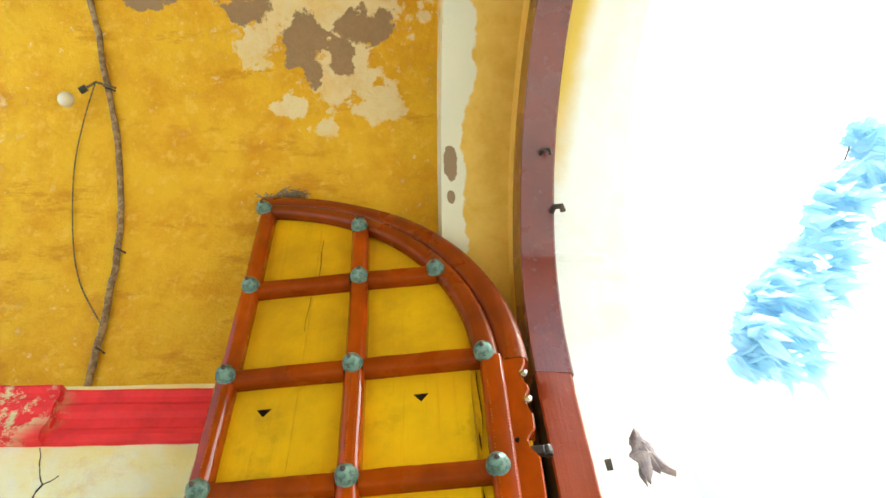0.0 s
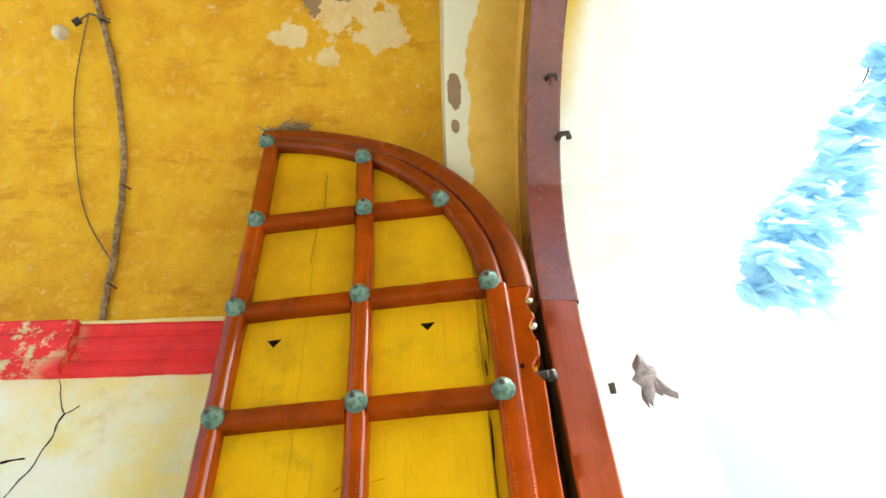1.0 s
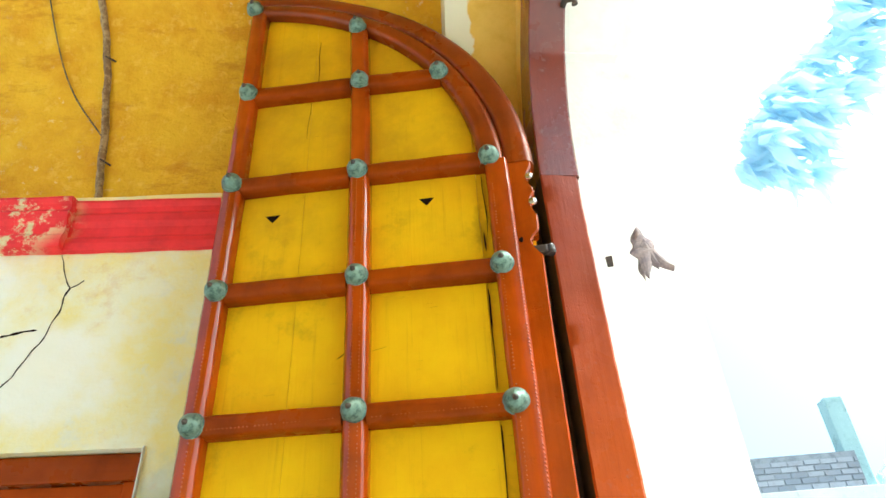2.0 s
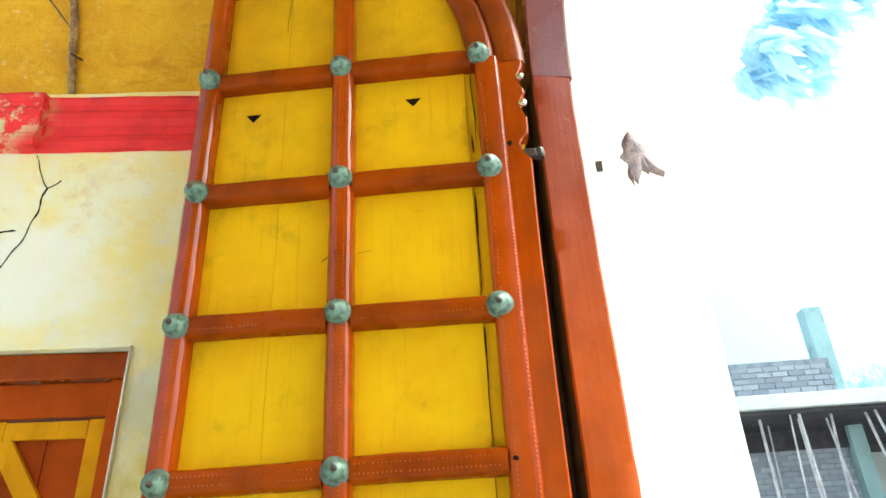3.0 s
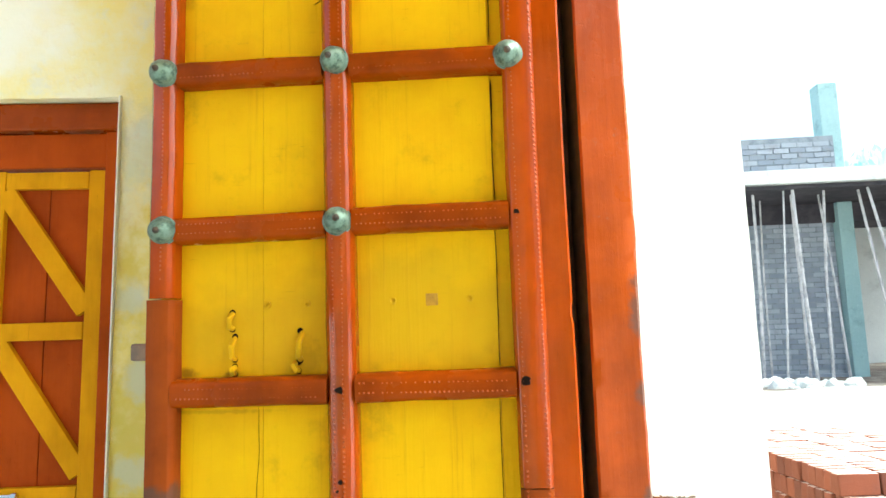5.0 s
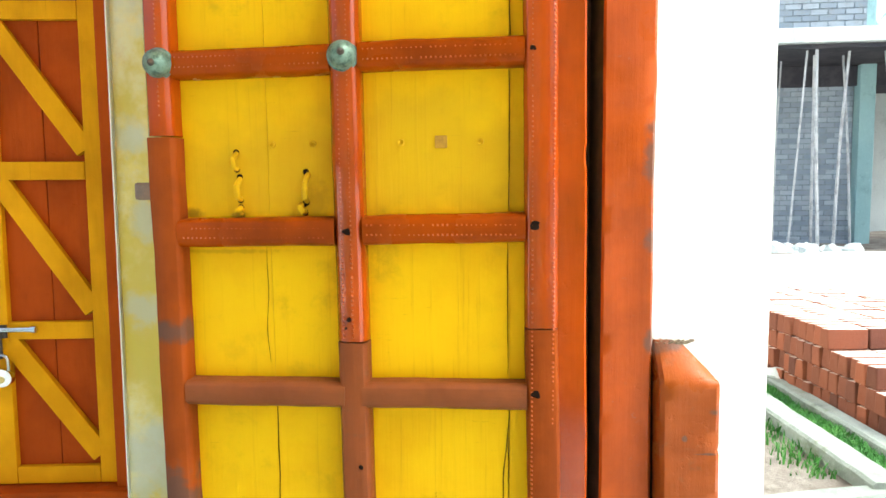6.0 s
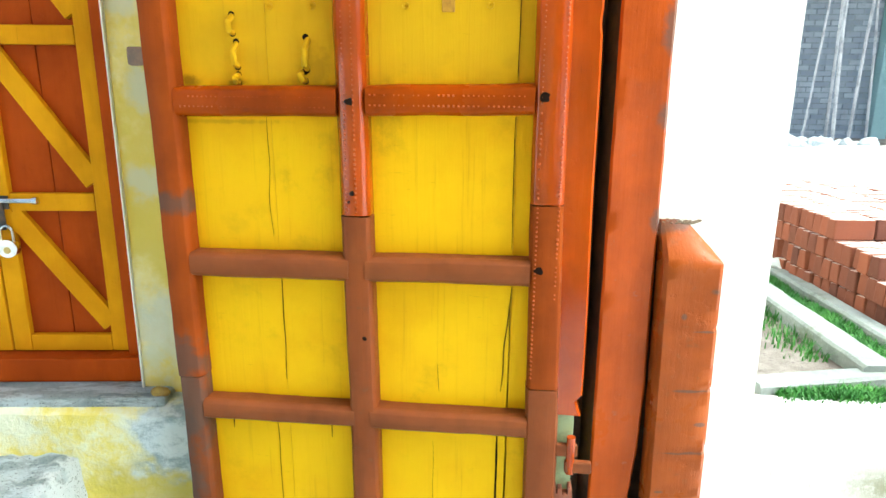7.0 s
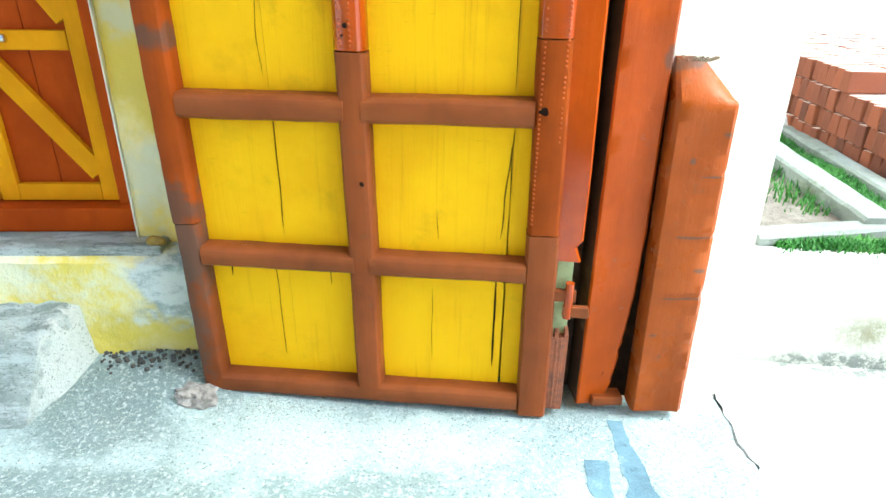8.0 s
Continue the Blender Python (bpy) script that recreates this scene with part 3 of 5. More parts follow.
structure("ceiling", vault(), LIME_UP, B, "ochre limewashed barrel vault with flaked plaster patches", "ceiling", True)


def arch_slice(x0, x1, r, zc, y_out0, y_out1, top, n=48):
    """One layer of the gate wall, from x0 to x1, with a round-headed opening of radius r."""
    arc = [(MID + r * math.cos(a), zc + r * math.sin(a)) for a in span(0, math.pi, n)]
    inner = [(MID + r, z) for z in span(-0.15, zc, 30)[:-1]] + arc + [(MID - r, z) for z in span(zc, -0.15, 30)[1:]]

    def outer(p):
        y, z = p
        if z <= zc:
            return (y_out1 if y > MID else y_out0, z)
        a = math.atan2(z - zc, y - MID)
        k = min(abs((y_out1 - MID) / max(1e-6, abs(math.cos(a)))), abs((top - zc) / max(1e-6, math.sin(a))))
        return (min(y_out1, max(y_out0, MID + k * math.cos(a))), min(top, zc + k * math.sin(a)))
    bm = bmesh.new()
    xs = span(x0, x1, max(2, round((x1 - x0) / 0.05)))
    rows = []
    for y, z in inner:
        row = []
        for x in xs:
            w = relief(Vector((x, y, z)), 0.008)
            d = Vector((0, math.cos(math.atan2(max(0, z - zc), y - MID)), math.sin(math.atan2(max(0, z - zc), y - MID))))
            row.append(bm.verts.new(Vector((x, y, z)) + d * abs(w)))
        rows.append(row)
    outs = [[bm.verts.new((x, *outer(p))) for x in (x0, x1)] for p in inner]
    for i in range(len(inner) - 1):
        for j in range(len(xs) - 1):
            bm.faces.new((rows[i][j], rows[i][j + 1], rows[i + 1][j + 1], rows[i + 1][j]))
        bm.faces.new((rows[i][0], rows[i + 1][0], outs[i + 1][0], outs[i][0]))
        bm.faces.new((rows[i][-1], outs[i][1], outs[i + 1][1], rows[i + 1][-1]))
        bm.faces.new((outs[i][0], outs[i + 1][0], outs[i + 1][1], outs[i][1]))
    return bm


structure("wall_gate_inner", arch_slice(-0.33, 0.10, 1.45, 3.42, -3.3, 0.9, 6.2), STRIP, B, "yellow limewashed inner reveal with bare white plaster", "wall", True)
structure("wall_gate_core", arch_slice(0.0, 0.146, 1.42, ARCH_Z, -3.3, 0.9, 6.2), STRIP, G, "plastered core of the gate wall", "wall", True)
structure("wall_gate_outer", arch_slice(0.15, 0.525, 1.30, ARCH_Z, -6.0, 6.0, 6.2), WHITE, G, "whitewashed outer reveal of the gateway, brightly lit", "wall", True)


# ---- red cornice, cracks ----
def cornice(x0, x1, proud):
    prof = []
    for z, d in ((3.24, 0.0), (3.245, 0.022), (3.275, 0.03), (3.30, 0.026), (3.315, 0.018), (3.36, 0.02), (3.385, 0.032), (3.42, 0.034), (3.44, 0.022), (3.465, 0.026), (3.485, 0.04), (3.50, 0.036), (3.505, 0.0)):
        prof.append((z, d + proud))
    n = round((x1 - x0) / 0.05)
    bm = bmesh.new()
    prism(bm, [(z, d) for z, d in prof] + [(3.505, -0.02), (3.24, -0.02)], [((x, WALL_Y, noise.noise(Vector((x * 3, 1, 0))) * 0.006), (0, 0, 1), (0, -1, 0)) for x in span(x0, x1, n)])
    return jitter(bm, 0.004, 9)


structure("trim_red_cornice", cornice(-1.98, -0.335, 0.0), RED, B, "red painted moulded plaster cornice", "cornice", False)
structure("trim_red_cornice_worn", cornice(BACK_X, -1.98, 0.035), RED, B, "red plaster cornice, paint flaked to yellow", "cornice", False)


# ---- floor, plinth and step ----
def floor_z(x, y):
    """Height of the passage floor: nearly level, rising to the plinth."""
    z = -0.036 + noise.noise(Vector((x * 1.3, y * 1.3, 0))) * 0.010 + noise.noise(Vector((x * 6, y * 6, 3))) * 0.005
    up = max(0.0, min(1.0, (y + 0.10) / 0.34)) * max(0.0, min(1.0, (-x - 0.95) / 0.35))
    return z + 0.085 * up * up + 0.012 * up * noise.noise(Vector((x * 14, y * 14, 5)))


structure("floor", solid(sheet(lambda x, y: Vector((x, y, floor_z(x, y))), span(BACK_X, 0.49, 150), span(-3.2, 0.9, 105)), (0, 0, -0.08)), FLOOR, B, "worn pale cement passage floor with grey stains", "floor", True)


def plinth():
    def f(x, s):
        # s runs down over the rounded edge: top, then front
        y, z = (WALL_Y + 0.1 - s, 0.43) if s < 0.20 else (0.245, 0.43 - (s - 0.20) * 1.0)
        if abs(s - 0.20) < 0.03:
            z -= 0.012
        w = noise.noise(Vector((x * 4, s * 4, 2))) * 0.016 + noise.noise(Vector((x * 15, s * 15, 2))) * 0.006
        return Vector((x, y + w, z + w * 0.7))
    return solid(sheet(f, span(BACK_X, -0.60, 120), span(0.0, 0.58, 24)), (0, 0.06, -0.03))


structure("plinth", plinth(), PLINTH, B, "rough plinth with flaked yellow wash under the side door", "plinth", True)
structure("door_sill_cement", jitter(boxed(-2.6, SD_R + 0.10, 0.268, 0.62, 0.38, 0.446, 0.02), 0.008, 11), STEP, B, "grey cement sill below the side door", "sill")


def step_block():
    def f(u, v):
        # u runs along the wall and down the worn flank; v runs out from the plinth and down the nose
        x, drop = (BACK_X + (u / 0.8) * (-1.66 - BACK_X), 0.0) if u <= 0.8 else (-1.66 + (u - 0.8) * 0.28, (u - 0.8) * 1.5)
        y = 0.27 - v * 0.36
        z = 0.250 - 0.07 * v - 0.30 * max(0.0, v - 0.52) / 0.48
        z = max(z - drop, -0.06)
        x -= 0.20 * v * max(0.0, u - 0.5) * 2
        w = noise.noise(Vector((x * 5, y * 5, 4))) * 0.018 + noise.noise(Vector((x * 13, y * 13, 4))) * 0.018 + noise.noise(Vector((x * 34, y * 34, z * 20))) * 0.010
        return Vector((x + w * 0.6, y + w * 0.5, z + w))
    return sheet(f, span(0, 0.8, 70)[:-1] + span(0.8, 1.02, 18), span(0, 1.0, 36))


structure("step", solid(step_block(), (0, 0, -0.3)), STEP, B, "worn grey cement step with a chipped white flank", "step", True)


def groove(x0, x1, y0, y1, skew=0.115):
    """A worn strip of stone, its top flush with the uneven floor; world axes."""
    inv = B.inverted()

    def f(x, y):
        x += (2.0 - y) * skew
        q = inv @ Vector((x, y, 0))
        return Vector((x + noise.noise(Vector((y * 7, x * 9, 0))) * 0.034 + noise.noise(Vector((y * 26, x * 40, 0))) * 0.016, y, floor_z(q.x, q.y) + 0.003 - 0.004 * abs(noise.noise(Vector((x * 30, y * 30, 0))))))
    return solid(sheet(f, span(x0, x1, 6), span(y0, y1, 90)), (0, 0, -0.02))


structure("threshold_stone", groove(0.425, 0.500, 1.0, 2.17), DARK_STONE, Matrix.Identity(4), "dark worn threshold stone set in the floor", "threshold", True)
structure("threshold_strip", groove(0.322, 0.385, 1.0, 1.985), DARK_STONE, Matrix.Identity(4), "dark worn threshold strip set in the floor", "threshold", True)


def dirt():
    """Loose dark crumbs along the foot of the plinth."""
    bm = bmesh.new()
    for i in range(260):
        x, y = random.uniform(-1.62, -0.75), 0.245 - abs(random.gauss(0, 0.035))
        r = random.uniform(0.003, 0.010)
        q = bmesh.ops.create_icosphere(bm, subdivisions=1, radius=r)
        for v in q["verts"]:
            v.co = v.co * (1 + 0.5 * noise.noise(v.co * 60 + Vector((i, 0, 0)))) + Vector((x, y, floor_z(x, y) + r * 0.4))
    return bm


tagged(structure("floor_crumbs", dirt(), CRUMB, B, "dark loose crumbs along the plinth foot", "debris"), kind="stuff")


# ---- cracks in the passage wall ----
def wall_crack(pts, w, y, mat, name="wall_crack"):
    bm = bmesh.new()
    rows = []
    line = [Vector((x, y, z)) for x, z in pts]
    fine = []
    for a, b in zip(line, line[1:]):
        for k in range(10):
            p = a.lerp(b, k / 10)
            fine.append(p + Vector((noise.noise(p * 13) * 0.02, 0, noise.noise(p * 17) * 0.012)))
    for i, p in enumerate(fine):
        h = w * (0.35 + abs(noise.noise(p * 21)) * 1.6)
        yy = y - relief(Vector((p.x, WALL_Y, p.z))) - 0.0025 if y == WALL_Y else y
        rows.append((bm.verts.new((p.x - h, yy, p.z + h * 0.3)), bm.verts.new((p.x + h, yy, p.z - h * 0.3))))
    for r0, r1 in zip(rows, rows[1:]):
        bm.faces.new((r0[0], r0[1], r1[1], r1[0]))
    return structure(name, solid(bm, (0, 0.004, 0)), mat, B, "dark crack through the flaking plaster", "crack")


wall_crack([(-1.99, 3.235), (-1.955, 3.16), (-1.91, 3.075), (-1.93, 2.95), (-1.956, 2.826), (-2.02, 2.70), (-2.12, 2.55)], 0.0028, WALL_Y, HOLE)
wall_crack([(-1.91, 3.075), (-1.86, 3.11)], 0.002, WALL_Y, HOLE)
wall_crack([(-2.14, 2.84), (-2.06, 2.87), (-1.99, 2.885)], 0.008, WALL_Y, HOLE)

# ---- side door ----
def side_door():
    d = thing("side_door", B @ pose(0, 0.42, 0), "closed double door, red planks with yellow battens and braces", "door")
    w = 0.075
    part("jamb", boxed(SD_R - w, SD_R - 0.003, 0, 0.10, SD_B, SD_T - 0.1, 0.006), DOOR_RED, d)
    part("jamb", boxed(SD_L + 0.003, SD_L + w, 0, 0.10, SD_B, SD_T - 0.1, 0.006), DOOR_RED, d)
    part("lintel", boxed(SD_L + 0.003, SD_R - 0.003, -0.02, 0.10, SD_T - 0.10, SD_T - 0.004, 0.008), ORANGE_X, d)
    part("head", boxed(SD_L + w, SD_R - w, 0.012, 0.10, SD_T - 0.225, SD_T - 0.103, 0.006), DOOR_RED, d)
    part("threshold", boxed(SD_L + 0.003, SD_R - 0.003, -0.035, 0.10, SD_B, SD_B + 0.088, 0.008), DOOR_RED, d)
    z0, z1 = SD_B + 0.092, SD_T - 0.23
    mid = (SD_L + SD_R) / 2
    for a, b in ((mid + 0.004, SD_R - w - 0.004), (SD_L + w + 0.004, mid - 0.004)):
        n = 2
        leaf = thing("door_leaf", Matrix.Identity(4), "", "")
        leaf.parent = d
        for i in range(n):
            x0, x1 = a + (b - a) * i / n, a + (b - a) * (i + 1) / n
            part("plank", boxed(x0 + 0.0015, x1 - 0.0015, 0.055, 0.085, z0, z1, 0.003), DOOR_RED, leaf)
        for x0 in (a, b - 0.062):
            part("stile", boxed(x0, x0 + 0.062, 0.030, 0.055, z0, z1, 0.004), BATTEN_YELLOW, leaf)
        rails = [z0 + 0.03, 1.078, 1.615, z1 - 0.034]
        for z in rails:
            part("batten", boxed(a + 0.064, b - 0.064, 0.030, 0.055, z - 0.03, z + 0.03, 0.004), BATTEN_YELLOW, leaf)
        for zl, zh in zip(rails, rails[1:]):
            p0, p1 = Vector((a + 0.064, 0.0305, zh - 0.045)), Vector((b - 0.064, 0.0305, zl + 0.075))
            if a < mid:
                p0.x, p1.x = p1.x, p0.x
            bm = boxed(-(p1 - p0).length / 2 - 0.01, (p1 - p0).length / 2 + 0.01, 0, 0.024, -0.033, 0.033, 0.003)
            ang = math.atan2(p1.z - p0.z, p1.x - p0.x)
            bmesh.ops.transform(bm, matrix=Matrix.Translation((p0 + p1) / 2) @ Matrix.Rotation(-ang, 4, "Y"), verts=bm.verts)
            part("brace", bm, BATTEN_YELLOW, leaf)
        if a > mid:
            bolt = part("bolt", boxed(a + 0.004, a + 0.06, 0.022, 0.030, 1.055, 1.10, 0.002), IRON, leaf, "old sliding bolt with chrome rod")
            part("rod", tube(bmesh.new(), [(a - 0.06, 0.014, 1.085), (a + 0.15, 0.014, 1.085)], 0.008, 10), CHROME, bolt)
            part("knob", lathe(bmesh.new(), [(0.004, 0), (0.012, 0.004), (0.013, 0.02), (0.004, 0.024)], pose(a + 0.145, 0.014, 1.085, 0, 90, 0), 12), CHROME, bolt)
            part("hasp", boxed(a + 0.012, a + 0.046, 0.016, 0.022, 0.985, 1.08, 0.003), IRON, bolt)
    return d


side_door()
# thin white strip added to show the light along the reveal's edge
structure("trim_door_lit_edge", jitter(boxed(SD_R - 0.003, SD_R + 0.003, 0.343, 0.419, 0.45, SD_T, 0.003), 0.002, 9), WHITE, B, "added white strip for the lit edge of the door reveal", "reveal")


def padlock():
    p = thing("padlock", B @ pose(-1.905, 0.425, 0.885), "steel padlock hanging on the side door bolt", "padlock")
    bm = bmesh.new()
    prism(bm, [(0.034 * math.cos(a), 0.034 * math.sin(a) * 0.9) for a in span(0, math.tau, 20)[:-1]], [((0, -0.011, 0.04), (1, 0, 0), (0, 0, 1)), ((0, 0.012, 0.04), (1, 0, 0), (0, 0, 1))])
    part("body", bm, CHROME, p)
    part("shackle", tube(bmesh.new(), [(-0.02, 0, 0.06)] + [(0.02 * -math.cos(a), 0, 0.095 + 0.022 * math.sin(a)) for a in span(0, math.pi, 10)] + [(0.02, 0, 0.06)], 0.005, 8), CHROME, p)
    part("keyhole_plate", lathe(bmesh.new(), [(0.001, 0), (0.012, 0.0), (0.011, 0.002), (0.001, 0.0025)], pose(0, -0.0112, 0.035, 90, 0, 0), 12), BRASS, p)
    return p


padlock()

# ---- the timber gate frame ----
gate_frame = thing("gate_archway", G, "orange painted timber gate surround with a round arch", "archway")


def post_bm():
    bm = bmesh.new()
    prof = [(0.006, 0.0), (0.04, 0.0), (0.075, 0.0), (0.11, 0.0), (0.14, 0.0), (0.15, 0.01), (0.15, 0.16), (0.0, 0.16), (0.0, 0.006)]
    path = []
    for z in span(0.0, ARCH_Z, 130):
        path.append(((0, 0, z), (1, 0, 0), (0, 1, 0)))
    prism(bm, prof, path)
    for v in bm.verts:
        # the rotted foot on the outer edge, and hand-hewn unevenness
        if v.co.x > 0.1 and v.co.z < 0.55:
            rot = 1 - v.co.z / 0.55
            v.co.x -= 0.085 * rot * rot * (0.6 + 0.8 * abs(noise.noise(Vector((0, 0, v.co.z * 22)))))
        k = noise.noise(Vector((v.co.x * 8, v.co.y * 4, v.co.z * 2.2))) * 0.008 + noise.noise(Vector((v.co.x * 20, 3, v.co.z * 9))) * 0.004 + noise.noise(Vector((v.co.x * 45, 3, v.co.z * 24))) * 0.0025
        if v.co.y < 0.05:
            v.co.y += k
        if v.co.x > 0.1:
            v.co.x += k
    return bm


post = part("post", post_bm(), POST_PAINT, gate_frame, "", True)
# the post's inner side is coloured near-black, as the gap's shade
post.data.materials.append(GAP_SHADE)
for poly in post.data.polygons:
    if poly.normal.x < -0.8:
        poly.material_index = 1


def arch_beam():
    bm = bmesh.new()
    prof = [(0.004, 0.0), (0.152, 0.0), (0.162, 0.010), (0.162, 0.165), (0.0, 0.165), (0.0, 0.004)]
    path = []
    for a in span(0, math.pi, 90):
        r = ARCH_R + noise.noise(Vector((a * 5, 0, 7))) * 0.006
        path.append(((0, MID + r * math.cos(a), ARCH_Z + 0.002 + r * math.sin(a)), (1, 0, 0), (0, math.cos(a), math.sin(a))))
    return prism(bm, prof, path)


part("arch_beam", arch_beam(), MAROON_DIM, gate_frame, "dark maroon arch beam", True)
part("post", boxed(0, 0.15, 2 * MID - 0.16, 2 * MID, 0, ARCH_Z, 0.006), POST_PAINT, gate_frame)
# strip added behind the leaf edge to keep the shaded gap black
part("gap_strip", jitter(boxed(-0.10, -0.002, 0.10, 0.19, 0.0, ARCH_Z, 0.004), 0.003, 6), GAP_SHADE, gate_frame, "added dark strip for the shade behind the gate edge")
# black box added between the two posts in place of the gap's shade
part("gap_filler", boxed(0.085, 0.182, 0.030, 0.056, 0.0, 1.06, 0.002), HOLE, gate_frame, "added black filler for the shade beside the post")
part("foot_chip", jitter(boxed(0.045, 0.15, -0.018, 0.05, 0.001, 0.035, 0.006), 0.006, 20), RUBBED, gate_frame, "broken painted splinter at the foot")


def arch_at(a_deg, x, lift=0.0, r=ARCH_R):
    a = radians(a_deg)
    return Vector((x, MID + (r - lift) * math.cos(a), ARCH_Z + (r - lift) * math.sin(a)))


for a, x in ((37.5, 0.15), (50, 0.09)):
    p = arch_at(a, x)
    q = arch_at(a, x + 0.03, 0.05)
    bm = tube(bmesh.new(), [p + Vector((0, 0.03, 0)), arch_at(a, x, 0.03), q, arch_at(a - 1.2, x + 0.035, 0.055)], 0.014 if a < 40 else 0.009, 8)
    part("iron_hook", bm, IRON, gate_frame, "bent iron hook")

# ---- short post beside the frame ----
stub = thing("short_post", G @ pose(0, -0.012, 0, 0, 0, -4), "short orange painted timber post with a worn sloping top", "post")


def stub_bm():
    bm = bmesh.new()
    prof = [(0.158, -0.010), (0.168, -0.022), (0.205, -0.024), (0.24, -0.026), (0.275, -0.028), (0.308, -0.03), (0.322, -0.018), (0.325, 0.046), (0.158, 0.046)]
    prism(bm, prof, [((0, 0, z), (1, 0, 0), (0, 1, 0)) for z in span(0.0, 0.995, 80)] + [((0.0, 0.004, 1.012), (1, 0, 0), (0, 0.97, 0)), ((0.0, 0.016, 1.045), (0.995, 0, 0), (0, 0.78, 0)), ((0.0, 0.030, 1.085), (0.99, 0, 0), (0, 0.48, 0)), ((0.006, 0.038, 1.112), (0.97, 0, 0), (0, 0.22, 0))])
    for v in bm.verts:
        # the top is worn off towards the outside
        if v.co.z > 1.0:
            v.co.z -= (v.co.z - 1.0) * min(1.0, max(0.0, v.co.x - 0.225) / 0.10) * 0.92
        k = noise.noise(Vector((v.co.x * 9, v.co.y * 4, v.co.z * 3))) * 0.007 + noise.noise(Vector((v.co.x * 18, 3, v.co.z * 14))) * 0.005 + noise.noise(Vector((v.co.x * 50, 3, v.co.z * 26))) * 0.003
        if v.co.y < 0.02:
            v.co.y += k
        v.co.x += k * 0.25 + 0.012 * (1 - v.co.z)
        # saw cuts across the outer corner
        for zc in (0.42, 0.61, 0.80):
            if abs(v.co.z - zc - (v.co.x - 0.28) * 0.2) < 0.007 and v.co.x > 0.26 and v.co.y < 0.0:
                v.co.y += 0.007
    return bm


part("shaft", stub_bm(), STUB_PAINT, stub, "", True)
bm = bmesh.new()
for i in range(60):
    c = Vector((0.172 + random.random() * 0.075, random.uniform(0.028, 0.044), 1.098))
    tube(bm, [c, c + Vector((random.uniform(-0.03, 0.03), random.uniform(-0.01, 0.01), 0.006 + random.random() * 0.008))], 0.0018, 4)
part("moss_fringe", bm, TWIG, stub, "dry moss on the top")["kind"] = "stuff"

# ---- the open gate leaf ----
LEAF = pose(0, 2.152, 0, 1.06, 0, 0)
leaf = thing("gate_leaf", LEAF, "open arched gate leaf, yellow planks behind orange studded rails", "gate")
LX = -0.945                                       # outer edge of the meeting stile
# the rails run a little out of level: height at the meeting stile, height at the hinge stile, width
RAILS = [(0.006, 0.018, 0.074), (0.490, 0.494, 0.068), (0.956, 0.968, 0.074), (1.419, 1.434, 0.082), (1.890, 1.902, 0.078), (2.364, 2.352, 0.076), (2.853, 2.843, 0.076), (3.347, 3.338, 0.076), (3.862, 3.846, 0.076)]
AX, AZ = -0.95, 3.30
FACE, BACK = 0.060, 0.11


def along(z, knots):
    """A bar's centre line: linear between (height, x) knots."""
    for (z0, x0), (z1, x1) in zip(knots, knots[1:]):
        if z <= z1:
            return x0 + (x1 - x0) * max(0.0, z - z0) / (z1 - z0)
    return knots[-1][1]


MULLION_X = [(0.0, -0.360), (1.1, -0.371), (2.0, -0.377), (2.85, -0.381), (3.6, -0.389), (4.25, -0.406)]
STILE_X = [(0.0, 0.171), (0.5, 0.166), (1.2, 0.153), (2.1, 0.148), (3.35, 0.152)]
MEET_X = [(0.0, -0.899), (0.6, -0.903), (1.7, -0.905), (3.0, -0.903), (4.0, -0.904), (4.5, -0.912)]
EDGE_X = [(0.5, 0.281), (1.3, 0.273), (2.1, 0.266), (2.7, 0.271), (3.3, 0.281)]


def rail_z(i, x):
    zl, zr, _ = RAILS[i]
    return zl + (zr - zl) * (x + 0.9) / 1.03


def arch_in(a):
    return 1.035 + 0.105 * (a / (math.pi / 2)) ** 2.2


def planks():
    edges = [-0.93, -0.615, -0.375, 0.066, 0.262]
    for i, (x0, x1) in enumerate(zip(edges, edges[1:])):
        bm = bmesh.new()
        n = 40
        tops = []
        for s in (x0 + 0.0006, x1 - 0.0006):
            tops.append(AZ + math.sqrt(max(0.02, 1.17 ** 2 - (s - AX) ** 2)))
        grid = []
        for k in range(n + 1):
            f = k / n
            row = []
            for j, s in enumerate((x0 + 0.0006, x1 - 0.0006)):
                z = 0.02 + (tops[j] - 0.02) * f
                wob = noise.noise(Vector(((i + j) * 7, 0, z * 5))) * 0.003
                if i == 2 and j == 1 and z < 0.9:
                    wob -= 0.006 * (1 - z / 0.9) + 0.006 * max(0, noise.noise(Vector((3, 1, z * 9))))
                xx = s + wob
                yy = FACE + (0.005 if i == 3 else 0.0)
                row.append((bm.verts.new((xx, yy, z)), bm.verts.new((xx, BACK, z))))
            grid.append(row)
        for r0, r1 in zip(grid, grid[1:]):
            bm.faces.new((r0[0][0], r0[1][0], r1[1][0], r1[0][0]))
            bm.faces.new((r0[0][1], r0[1][1], r1[1][1], r1[0][1]))
            bm.faces.new((r0[0][0], r0[0][1], r1[0][1], r1[0][0]))
            bm.faces.new((r0[1][0], r0[1][1], r1[1][1], r1[1][0]))
        bm.faces.new((grid[0][0][0], grid[0][1][0], grid[0][1][1], grid[0][0][1]))
        bm.faces.new((grid[-1][0][0], grid[-1][1][0], grid[-1][1][1], grid[-1][0][1]))
        part("plank", bm, PLANK, leaf)


planks()


